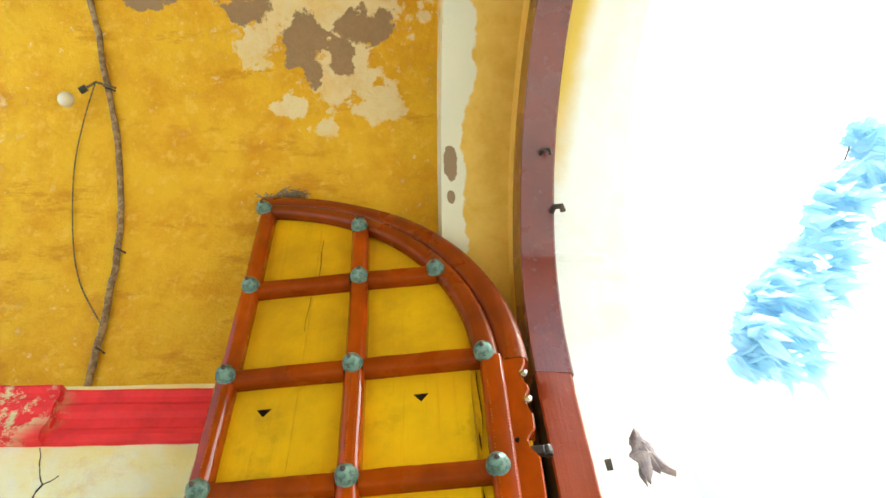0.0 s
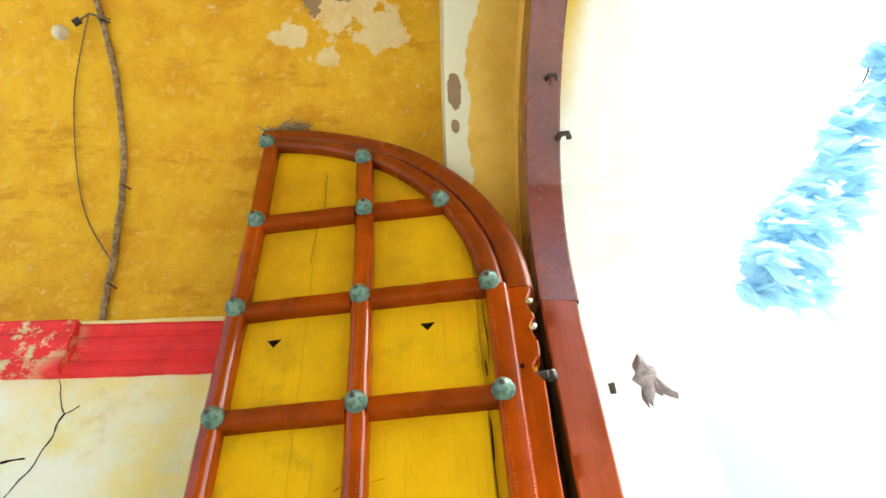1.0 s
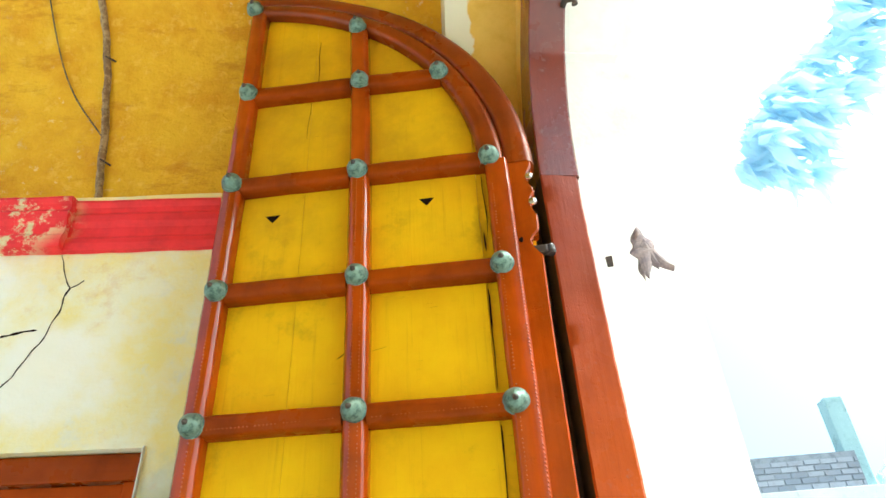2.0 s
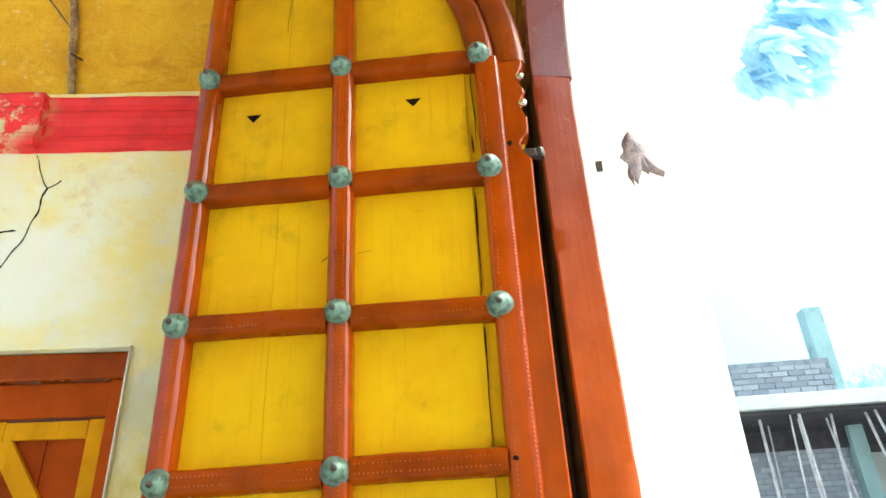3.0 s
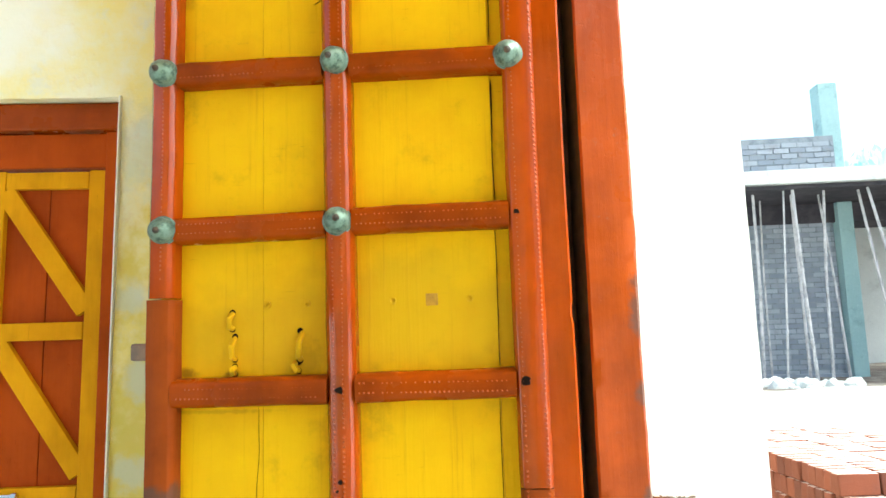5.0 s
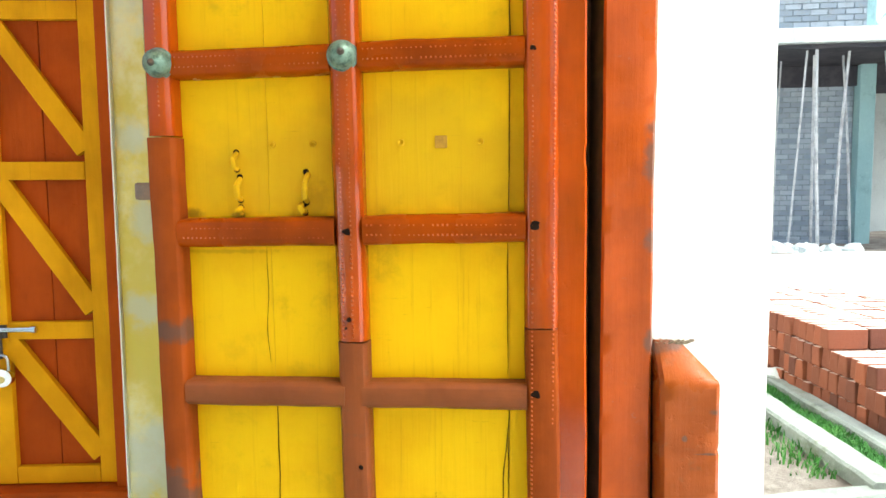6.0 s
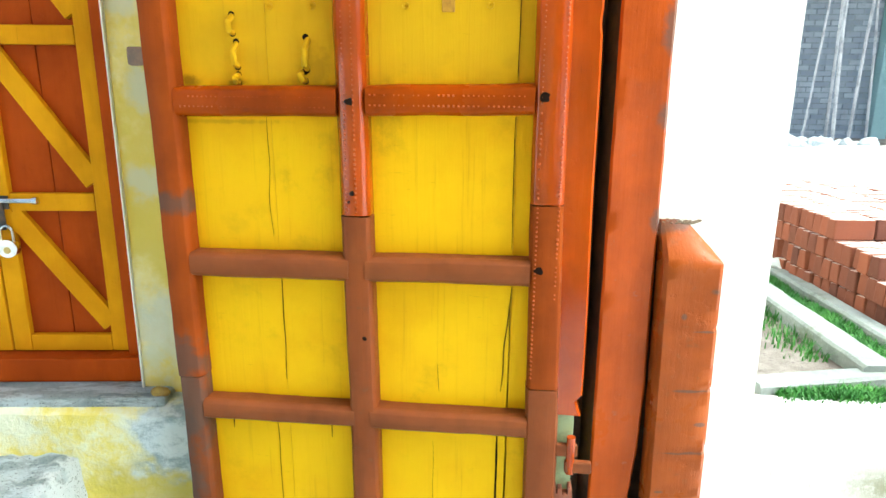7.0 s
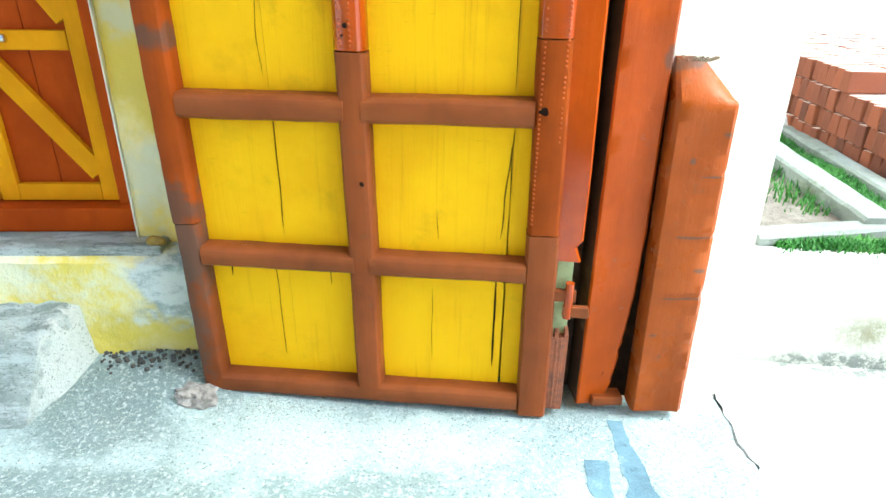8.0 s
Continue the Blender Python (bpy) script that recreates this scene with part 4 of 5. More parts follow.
def ridge(w, d, flat=0.3):
    """Profile of a rounded bar, w wide, d deep, front at depth 0."""
    h = w / 2
    half = [(1.0, 1.0), (1.0, 0.55), (0.96, 0.34), (0.84, 0.16), (0.66, 0.045), (flat, 0.0)]
    return [(-h * a, d * b) for a, b in half] + [(h * a, d * b) for a, b in reversed(half)]


def chamfered(w, d, cut=0.40, deep=0.30):
    """Profile of a square bar with broad flat chamfers, w wide, d deep."""
    h = w / 2
    half = [(1.0, 1.0), (1.0, deep + 0.06), (0.985, deep), (1.0 - cut + 0.03, 0.02), (1.0 - cut - 0.03, 0.0)]
    return [(-h * a, d * b) for a, b in half] + [(h * a, d * b) for a, b in reversed(half)]


def stile(name, knots, w, z0, z1, cut=0.40):
    """An upright bar of the leaf, hand-planed and slightly wandering."""
    bm = bmesh.new()
    prism(bm, chamfered(w, 0.064, cut), [((along(z, knots) + noise.noise(Vector((w * 90, 0, z * 2.5))) * 0.002, noise.noise(Vector((w * 40, 2, z * 3))) * 0.003, z), (1, 0, 0), (0, 1, 0)) for z in span(z0, z1, max(8, round((z1 - z0) / 0.04)))])
    jitter(bm, 0.0016, 17)
    return part(name, bm, ORANGE if z0 > 1.1 else ORANGE_DULL if z0 > 0.5 else RUBBED, leaf, "", True)


def rail(i, x0, x1, flat=0.3, out=0.0):
    bm = bmesh.new()
    z0, w = rail_z(i, 0), RAILS[i][2]
    prof = ridge(w, 0.062 + out, flat) if i > 2 else chamfered(w, 0.062 + out, 0.34, 0.22)
    prism(bm, prof, [((x, -out + noise.noise(Vector((x * 6, z0, 5))) * 0.003, rail_z(i, x) + noise.noise(Vector((x * 4, z0 * 5, 1))) * 0.003), (0, 0, 1), (0, 1, 0)) for x in span(x0, x1, 14)])
    jitter(bm, 0.0016, 17)
    return part("rail", bm, ORANGE_X if i > 2 else RUBBED_X, leaf, "", True)


# the meeting stile is pieced together; its foot is rubbed bare
stile("stile", MEET_X, 0.080, 1.694, 4.48)
stile("stile", MEET_X, 0.086, 0.60, 1.690, 0.24)
stile("stile", MEET_X, 0.080, -0.012, 0.597, 0.26)
stile("mullion", MULLION_X, 0.084, 1.117, 4.24)
stile("mullion", MULLION_X, 0.086, 0.03, 1.113, 0.26)
stile("stile", STILE_X, 0.092, 1.162, 3.32, 0.26)
stile("stile", STILE_X, 0.092, 0.625, 1.158, 0.24)
stile("stile", STILE_X, 0.096, -0.026, 0.621, 0.20)

LEFT_IN, RIGHT_IN = -0.866, 0.106
for i in range(len(RAILS)):
    if i == 0:
        rail(i, LEFT_IN - 0.012, 0.124, 0.55)
        continue
    fl = 0.55 if i < 3 else 0.3
    z = rail_z(i, 0)
    mx = along(z, MULLION_X)
    lap = 0.024 if i < 3 else 0.040               # the lower rails are half-lapped into the mullion
    xr = along(z, STILE_X) - 0.042 if z < 3.4 else AX + math.sqrt(1.06 ** 2 - (z - AZ) ** 2)
    rail(i, LEFT_IN, mx - lap, fl, 0.002)
    rail(i, mx + lap, xr, fl, 0.002)


def arch_rib(r_of0, r_of1, depth, y0, name, a0=0.0, a1=math.pi / 2 - 0.01, n=40):
    bm = bmesh.new()
    prof_n = [(0.0, 1.0), (0.0, 0.4), (0.1, 0.1), (0.25, 0.0), (0.75, 0.0), (0.9, 0.1), (1.0, 0.4), (1.0, 1.0)]
    rings = []
    for a in span(a0, a1, n):
        ra, rb = r_of0(a), r_of1(a)
        c, s = math.cos(a), math.sin(a)
        rings.append([bm.verts.new((AX + (ra + (rb - ra) * u) * c, y0 + depth * v, AZ + (ra + (rb - ra) * u) * s)) for u, v in prof_n])
    m = len(prof_n)
    for r0, r1 in zip(rings, rings[1:]):
        for i in range(m):
            bm.faces.new((r0[i], r0[(i + 1) % m], r1[(i + 1) % m], r1[i]))
    bm.faces.new(rings[0])
    bm.faces.new(rings[-1][::-1])
    return part(name, bm, BROWN_DIM, leaf, "", True)


def arch_out(a):
    return 1.245 + 0.05 * max(0.0, a - 1.15) / 0.42


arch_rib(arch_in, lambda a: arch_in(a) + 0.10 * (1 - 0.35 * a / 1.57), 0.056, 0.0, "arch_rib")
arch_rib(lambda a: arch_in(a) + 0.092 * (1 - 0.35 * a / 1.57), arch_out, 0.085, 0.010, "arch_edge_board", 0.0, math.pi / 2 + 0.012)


def edge_board():
    """The flat hinge-side board, chipped where old pivots broke away."""
    bm = bmesh.new()
    rows = []
    for z in span(0.52, AZ, 130):
        x1 = along(z, EDGE_X) + noise.noise(Vector((5, 0, z * 3))) * 0.003
        for zc, d, w in ((3.22, 0.022, 0.05), (3.10, 0.02, 0.05), (2.93, 0.035, 0.05), (1.62, 0.004, 0.03)):
            x1 -= d * max(0.0, 1 - abs(z - zc) / w) ** 0.6
        if z < 0.60:
            x1 -= random.uniform(0.0, 0.02)
        zz = z + (random.uniform(-0.02, 0.03) if z < 0.53 else 0)
        x0 = along(z, STILE_X) + 0.043
        rows.append([bm.verts.new((x0, 0.016, zz)), bm.verts.new((x1 - 0.006, 0.014, zz)), bm.verts.new((x1, 0.024, zz)), bm.verts.new((x1, 0.085, zz)), bm.verts.new((x0, 0.085, zz))])
    for r0, r1 in zip(rows, rows[1:]):
        for i in range(5):
            bm.faces.new((r0[i], r0[(i + 1) % 5], r1[(i + 1) % 5], r1[i]))
    bm.faces.new(rows[0])
    bm.faces.new(rows[-1][::-1])
    return part("edge_board", bm, ORANGE, leaf, "flat edge board with a chipped, broken lower end")


edge_board()


def broken_foot():
    bm = bmesh.new()
    strips = 9
    for i in range(strips):
        x0 = 0.212 + 0.055 * i / strips
        x1 = 0.212 + 0.055 * (i + 1) / strips + 0.0012
        box(bm, x0, x1, 0.018 + random.uniform(0, 0.003), 0.085, -0.005, 0.285 + random.uniform(-0.012, 0.022), 0.0012, 1)
    return part("broken_board", bm, BARE_WOOD, leaf, "splintered lower end of the edge board")


broken_foot()

# hinge in the broken gap
hinge = part("hinge", boxed(0.205, 0.262, 0.045, 0.052, 0.27, 0.55, 0.002), HINGE_GREEN, leaf, "pale green hinge plate with a rusty strap")
part("strap", jitter(boxed(0.195, 0.275, 0.012, 0.030, 0.405, 0.445, 0.005), 0.003, 30), RUBBED_X, hinge)
part("pintle", tube(bmesh.new(), [(0.255, 0.018, 0.35), (0.255, 0.018, 0.47)], 0.013, 10), ORANGE, hinge)
part("hook_bar", jitter(boxed(0.238, 0.318, 0.008, 0.028, 0.355, 0.392, 0.006), 0.003, 30), RUBBED_X, hinge)

# studs
stud_profile = [(0.044, 0.0), (0.045, 0.006), (0.040, 0.009), (0.039, 0.014), (0.041, 0.018), (0.038, 0.032), (0.030, 0.046), (0.020, 0.056), (0.010, 0.062), (0.005, 0.072), (0.001, 0.075)]
stud_mesh = None
tip_bm = lathe(bmesh.new(), [(0.0105, 0.0515), (0.0085, 0.056), (0.005, 0.064), (0.001, 0.067)], pose(0, 0, 0, 90, 0, 0), 12)
tip_mesh = bpy.data.meshes.new("tip")
tip_bm.to_mesh(tip_mesh)
tip_bm.free()
tip_mesh.materials.append(IRON)
STUDS = [(-0.893, 1.891), (-0.897, 2.364), (-0.889, 2.853), (-0.897, 3.347), (-0.890, 3.862), (-0.927, 4.459),
         (-0.376, 1.896), (-0.378, 2.367), (-0.381, 2.856), (-0.389, 3.343), (-0.390, 3.849), (-0.408, 4.220),
         (0.122, 2.350), (0.129, 2.843), (0.126, 3.335), (-0.044, 3.846)]
for x, z in STUDS:
    if stud_mesh is None:
        o = part("stud", lathe(bmesh.new(), [(r * 0.95, h * 0.85) for r, h in stud_profile], pose(0, 0, 0, 90, 0, 0), 24), PATINA, leaf, "domed green patinated brass stud", True)
        stud_mesh = o.data
    else:
        o = new("stud", stud_mesh)
        o.parent = leaf
        tagged(o, "domed green patinated brass stud")
    o.matrix_local = pose(x, 0.004, z, random.uniform(-7, 7), random.uniform(0, 360), random.uniform(-7, 7))
    tip = new("tip", tip_mesh)
    tip.parent = o


# rows of tiny punched beads along the bars
def beads(axis, a, b, fixed, off, y=-0.002, step=0.013):
    bm = bmesh.new()
    k = a
    while k < b:
        if random.random() > 0.12:
            x, z = (k, fixed + off) if axis == "x" else (fixed + off, k)
            h = 0.0046
            vs = [bm.verts.new((x + dx * h, y + 0.005, z + dz * h)) for dx, dz in ((-1, -1), (1, -1), (1, 1), (-1, 1))]
            t = bm.verts.new((x, y - 0.0028, z))
            for i in range(4):
                bm.faces.new((vs[i], vs[(i + 1) % 4], t))
        k += step
    return tagged(part("beading", bm, BEAD, leaf, "punched bead row"), kind="stuff")


BEAD = enamel("bead_paint", (0.46, 0.10, 0.02), (0.38, 0.07, 0.015), (0.5, 0.24, 0.12), "z", 0.35)
for i in (3, 4, 5):
    for x0, x1 in ((LEFT_IN + 0.02, -0.43), (-0.32, RIGHT_IN - 0.02)):
        beads("x", x0, x1, rail_z(i, (x0 + x1) / 2), -0.014)
        if i < 5:
            beads("x", x0, x1, rail_z(i, (x0 + x1) / 2), 0.012)
for off in (-0.013, 0.013):
    beads("z", 1.13, 3.3, -0.378, off)
beads("z", 1.75, 3.3, -0.903, 0.004)
beads("z", 0.66, 3.2, 0.148, -0.020)
beads("z", 0.90, 3.2, 0.148, 0.036)

# rings, staples, dents and holes on the planks
def staple(x, z, h, lean=0.0):
    pts = [(x, FACE + 0.01, z), (x + lean * 0.3, FACE - 0.022, z + h * 0.15), (x + lean * 0.6, FACE - 0.026, z + h * 0.6), (x + lean, FACE + 0.01, z + h)]
    for zz in (z, z + h):
        part("socket", lathe(bmesh.new(), [(0.0095, 0), (0.009, 0.0006), (0.002, 0.0009)], pose(x, FACE, zz, 90, 0, 0), 8), HOLE, leaf)
    return part("staple", tube(bmesh.new(), pts, 0.0085, 8), PLANK, leaf, "yellow painted iron staple", True)


staple(-0.708, 1.600, 0.048)
staple(-0.700, 1.512, 0.066)
staple(-0.505, 1.505, 0.085, 0.006)
staple(-0.700, 1.470, 0.022)
staple(-0.51, 1.476, 0.025, -0.012)


def dent(x, z, r, square=False):
    if square:
        bm = boxed(x - r, x + r, FACE - 0.003, FACE + 0.01, z - r, z + r, 0.002)
        return part("patch_plate", bm, PATCH, leaf, "small square patch")
    bm = lathe(bmesh.new(), [(r, 0.0), (r * 0.95, 0.006), (r * 0.5, 0.004), (r * 0.3, -0.001)], pose(x, FACE, z, 90, 0, 0), 10)
    return part("nail_boss", bm, PLANK, leaf)


dent(-0.12, 1.668, 0.017, True)
for x in (-0.232, -0.012, -0.60, -0.482):
    dent(x, 1.668, 0.010)


def tri_hole(x, z, s=0.032):
    bm = bmesh.new()
    prism(bm, [(-s, s * 0.6), (s, s * 0.6), (0.0, -s * 0.6)], [((x, FACE - 0.0015, z), (1, 0, 0), (0, 0, 1)), ((x, FACE + 0.003, z), (1, 0, 0), (0, 0, 1))])
    return part("arrow_slit", bm, HOLE, leaf, "dark triangular hole")


tri_hole(-0.737, 3.192, 0.029)
tri_hole(-0.129, 3.191, 0.029)


def crack(x, z0, z1, w, wander=0.008, tilt=0.0):
    """A dark open split in a plank: a thin sliver following the grain."""
    bm = bmesh.new()
    zs = span(z0, z1, max(4, round((z1 - z0) / 0.03)))
    sd = random.random() * 50
    rows = []
    for i, z in enumerate(zs):
        f = i / (len(zs) - 1)
        c = x + tilt * f + noise.noise(Vector((sd, 0, z * 7))) * wander
        h = 0.55 * w * (0.25 + 0.75 * math.sin(math.pi * f) ** 0.5) * (0.6 + 0.8 * abs(noise.noise(Vector((sd, 5, z * 17)))))
        rows.append((bm.verts.new((c - h, FACE - 0.0012, z)), bm.verts.new((c + h, FACE - 0.0012, z))))
    for r0, r1 in zip(rows, rows[1:]):
        bm.faces.new((r0[0], r0[1], r1[1], r1[0]))
    r = bmesh.ops.extrude_face_region(bm, geom=bm.faces[:])
    for v in r["geom"]:
        if isinstance(v, bmesh.types.BMVert):
            v.co.y += 0.004
    return part("split", bm, HOLE, leaf, "dark split in the plank")


for c in ((-0.655, 0.11, 0.46, 0.0026), (-0.615, 0.58, 0.93, 0.0026), (-0.63, 1.04, 1.38, 0.0014), (-0.80, 0.40, 0.475, 0.005), (-0.48, 0.39, 0.475, 0.004, 0.004), (0.036, 0.12, 0.46, 0.008, 0.003), (0.04, 0.58, 0.86, 0.004, 0.01, 0.02),
          (0.064, 0.70, 0.93, 0.0022), (-0.14, 0.57, 0.66, 0.002), (0.062, 1.02, 1.4, 0.0026, 0.003), (0.066, 1.48, 1.86, 0.0026, 0.003), (0.068, 1.94, 2.3, 0.004, 0.005), (0.07, 2.42, 2.8, 0.003, 0.005),
          (-0.335, 0.575, 0.64, 0.004, 0.003), (-0.60, 3.93, 4.22, 0.003), (-0.625, 3.6, 3.83, 0.002), (-0.16, 0.12, 0.4, 0.0012), (0.05, 0.5, 0.53, 0.003), (0.09, 3.0, 3.3, 0.004, 0.006), (-0.455, 2.572, 2.592, 0.005, 0.0, 0.030), (-0.335, 2.59, 2.60, 0.003, 0.0, 0.05), (0.078, 2.94, 3.02, 0.006, 0.006), (0.072, 2.62, 2.78, 0.006, 0.006), (0.07, 2.20, 2.30, 0.006, 0.004)):
    crack(*c)

# pegs holes on the stiles
for x, z, r in ((-0.376, 1.424, 0.010), (0.137, 1.440, 0.011), (0.138, 0.981, 0.010), (0.127, 1.902, 0.008), (-0.352, 0.755, 0.006), (-0.376, 1.18, 0.006), (-0.384, 1.155, 0.004), (0.205, 2.93, 0.01)):
    part("peg_hole", jitter(lathe(bmesh.new(), [(r, 0), (r, 0.004), (r * 0.5, 0.005)], pose(x, 0.001, z, 90, 0, 0), 12), r * 0.7, 70, (1, 0, 1)), HOLE, leaf)
# old bolt end sticking out past the meeting stile
part("bolt_end", jitter(boxed(LX - 0.075, LX + 0.02, 0.055, 0.085, 1.515, 1.565, 0.008), 0.002, 30), GREY_WOOD, leaf, "worn wooden bar end")
for z in (3.22, 3.10):
    part("nail", lathe(bmesh.new(), [(0.016, 0), (0.015, 0.006), (0.004, 0.01)], pose(0.266, 0.012, z, 90, 0, 0), 10), CHROME, leaf, "pale exposed nail head")
iron = jitter(boxed(0.235, 0.30, 0.035, 0.065, 2.892, 2.925, 0.008), 0.006, 25)
lathe(iron, [(0.008, -0.016), (0.015, -0.018), (0.018, -0.008), (0.017, 0.010), (0.015, 0.018), (0.008, 0.016)], pose(0.306, 0.05, 2.908), 14)
part("pivot_iron", iron, BAKELITE, leaf, "black pivot iron")

# birds' straw caught on the top corner
nest = thing("straw_tuft", LEAF @ pose(-0.90, 0.03, 4.585), "dry straw tuft caught on the gate top", "straw")
bm = bmesh.new()
for i in range(130):
    c = Vector((random.uniform(-0.06, 0.15), random.uniform(-0.02, 0.04), random.uniform(-0.01, 0.02)))
    d = Vector((random.uniform(-0.08, 0.08), random.uniform(-0.03, 0.03), random.uniform(-0.01, 0.05)))
    tube(bm, [c, c + d * 0.6 + Vector((0, 0, 0.006)), c + d], 0.0028, 4)
part("straw", bm, TWIG, nest)


# ---- cable, wire and bulb on the vault ----
def vault_at(x, a_deg, lift=0.012):
    a = radians(a_deg)
    return Vector((x, MID + (VAULT_A - lift) * math.cos(a), VAULT_Z + (VAULT_B - lift) * math.sin(a)))


def smooth_line(pts, n=8):
    out = []
    for i in range(len(pts) - 1):
        p0, p1, p2, p3 = pts[max(i - 1, 0)], pts[i], pts[i + 1], pts[min(i + 2, len(pts) - 1)]
        for k in range(n):
            t = k / n
            out.append(0.5 * ((2 * p1) + (p2 - p0) * t + (2 * p0 - 5 * p1 + 4 * p2 - p3) * t * t + (3 * p1 - p0 - 3 * p2 + p3) * t ** 3))
    return out + [pts[-1]]


cable = thing("wall_cable", B, "thick painted cable running up the vault", "cable")
line = smooth_line([vault_at(x, a) for x, a in ((-1.94, 1), (-1.98, 10), (-2.01, 18), (-2.02, 25), (-2.05, 33.5), (-2.11, 46), (-2.19, 59.5), (-2.23, 71.5), (-2.28, 100))])
part("cable", jitter(jitter(tube(bmesh.new(), line, 0.017, 8), 0.008, 7), 0.005, 22), CABLE_GREY, cable, "", True)
part("wire", tube(bmesh.new(), smooth_line([vault_at(x, a) for x, a in ((-2.24, 57), (-2.30, 50), (-2.33, 40.8), (-2.27, 28.3), (-2.17, 20), (-2.0, 12.5))]), 0.004, 6), WIRE, cable)
for x, a in ((-1.97, 8), (-2.02, 26), (-2.17, 56)):
    part("clip", tube(bmesh.new(), [vault_at(x - 0.03, a + 0.6, 0.0), vault_at(x, a, 0.036), vault_at(x + 0.035, a - 0.4, 0.0)], 0.005, 6), IRON, cable)

bulb = thing("bulb_holder", B, "dusty round bulb in a black holder on the vault", "light bulb")
p0, p1, p2, p3 = vault_at(-2.12, 56.0, 0.03), vault_at(-2.22, 57, 0.045), vault_at(-2.30, 55.2, 0.06), vault_at(-2.37, 53.6, 0.07)
part("arm", tube(bmesh.new(), [p0, p1, p2], 0.007, 6), WIRE, bulb)
part("holder", tube(bmesh.new(), [p1 + (p2 - p1) * 0.6, p2], 0.020, 10), BAKELITE, bulb)
bm = bmesh.new()
bmesh.ops.create_uvsphere(bm, u_segments=18, v_segments=12, radius=0.042, matrix=Matrix.Translation(p3))
part("glass", bm, GLASS, bulb, "frosted glass", True)


# ---- dry leaf hanging in the gateway on a web thread ----
dry = thing("dry_leaf", pose(0.60, 2.10, 2.74), "curled dry brown leaf hanging on a web thread", "leaf")
def dry_blade(bend, length, width, turn):
    def f(u, v):
        # v runs from stalk to tip, u across: a curled lobe
        w = width * math.sin(math.pi * min(1.0, v * 0.9 + 0.08)) * (1 + 0.3 * math.sin(v * 15 + turn))
        return Vector((u * w + bend * v * v, 0.02 * u * u * math.sin(turn) + 0.014 * math.sin(v * 7 + turn), 0.19 - length * v + 0.01 * u))
    return solid(sheet(f, span(-1, 1, 4), span(0, 1, 12)), (0.0003, 0.0014, 0))


for bend, length, width, turn in ((0.008, 0.19, 0.034, 0.4), (0.095, 0.165, 0.022, 1.7), (-0.012, 0.21, 0.018, 2.9), (0.05, 0.15, 0.026, 0.9)):
    part("blade", dry_blade(bend, length, width, turn), DRY, dry)
part("thread", tube(bmesh.new(), [(0.0, 0, 0.188), (-0.02, 0.06, 0.5), (-0.04, 0.15, 0.85)], 0.0006, 4), RAG, dry)
bit = thing("web_scrap", pose(0.50, 2.16, 2.82), "small grey scrap in a web beside the frame", "debris")
part("scrap", jitter(boxed(-0.012, 0.012, 0, 0.006, 0, 0.04, 0.003), 0.006, 40), IRON, bit)
part("thread", tube(bmesh.new(), [(0, 0, 0.03), (-0.01, 0.04, 0.06), (-0.02, 0.07, 0.1)], 0.0006, 4), RAG, bit)

# chipped ledge on the outer reveal
structure("trim_reveal_ledge", jitter(boxed(0.155, 0.40, -0.135, -0.04, 3.885, 3.90, 0.004), 0.004, 12), WHITE, G, "chipped plaster ledge on the reveal", "ledge")

lump = thing("clay_lump", B @ pose(-1.40, 0.30, 0.435), "crumbling brown clay lump at the foot of the plaster", "clay")
bm = bmesh.new()
bmesh.ops.create_icosphere(bm, subdivisions=3, radius=0.028)
for v in bm.verts:
    v.co = Vector((v.co.x * 1.2, v.co.y * 0.7, v.co.z * 0.7 + 0.02)) * (1 + 0.45 * noise.noise(v.co * 26))
part("clay", bm, CLAY, lump)

# small stone lying by the gate leaf
stone = thing("rubble_stone", pose(-0.935, 2.10, -0.02), "rounded grey and pink rubble stone on the floor", "stone")
bm = bmesh.new()
bmesh.ops.create_icosphere(bm, subdivisions=3, radius=0.07)
for v in bm.verts:
    v.co = Vector((v.co.x, v.co.y * 0.75, v.co.z * 0.45 + 0.008)) * (1 + 0.4 * noise.noise(v.co * 16) + 0.3 * noise.noise(v.co * 45))
part("stone_body", bm, RUBBLE, stone)

# ---- outside ----
OUT = Matrix.Identity(4)


def ground_z(x, y):
    """Raised yard behind the low wall, rising slowly to the building site."""
    z = 0.355 + 0.40 * max(0.0, min(1.0, (y - 4.5) / 4.0))
    z += 0.10 * math.exp(-(((x - 3.6) / 2.2) ** 2 + ((y - 7.2) / 1.1) ** 2))
    return z + noise.noise(Vector((x * 2, y * 2, 0))) * 0.02


def far_ground():
    xs = span(0.9, 8.0, 70) + [10, 14, 20, 40, 90, 300, 1000]
    ys = span(2.72, 14.0, 110) + [16, 20, 40, 90, 300, 1000]
    return sheet(lambda x, y: Vector((x, y, ground_z(x, y))), xs, ys)


structure("ground_yard", solid(far_ground(), (0, 0, -0.3)), SOIL, OUT, "bare soil yard with scattered grass", "ground", True)
structure("ground", solid(sheet(lambda x, y: Vector((x, y, -0.062 + noise.noise(Vector((x, y, 0))) * 0.006)), [-1000, -300, -60, -20, -8, -5.2] + span(-5, 6, 60) + [8, 20, 60, 300, 1000], [-1000, -300, -60, -20, -6] + span(-5, 3, 40) + [6, 20, 60, 300, 1000]), (0, 0, -0.1)), PAVE, OUT, "white cement apron outside the gate", "ground", True)


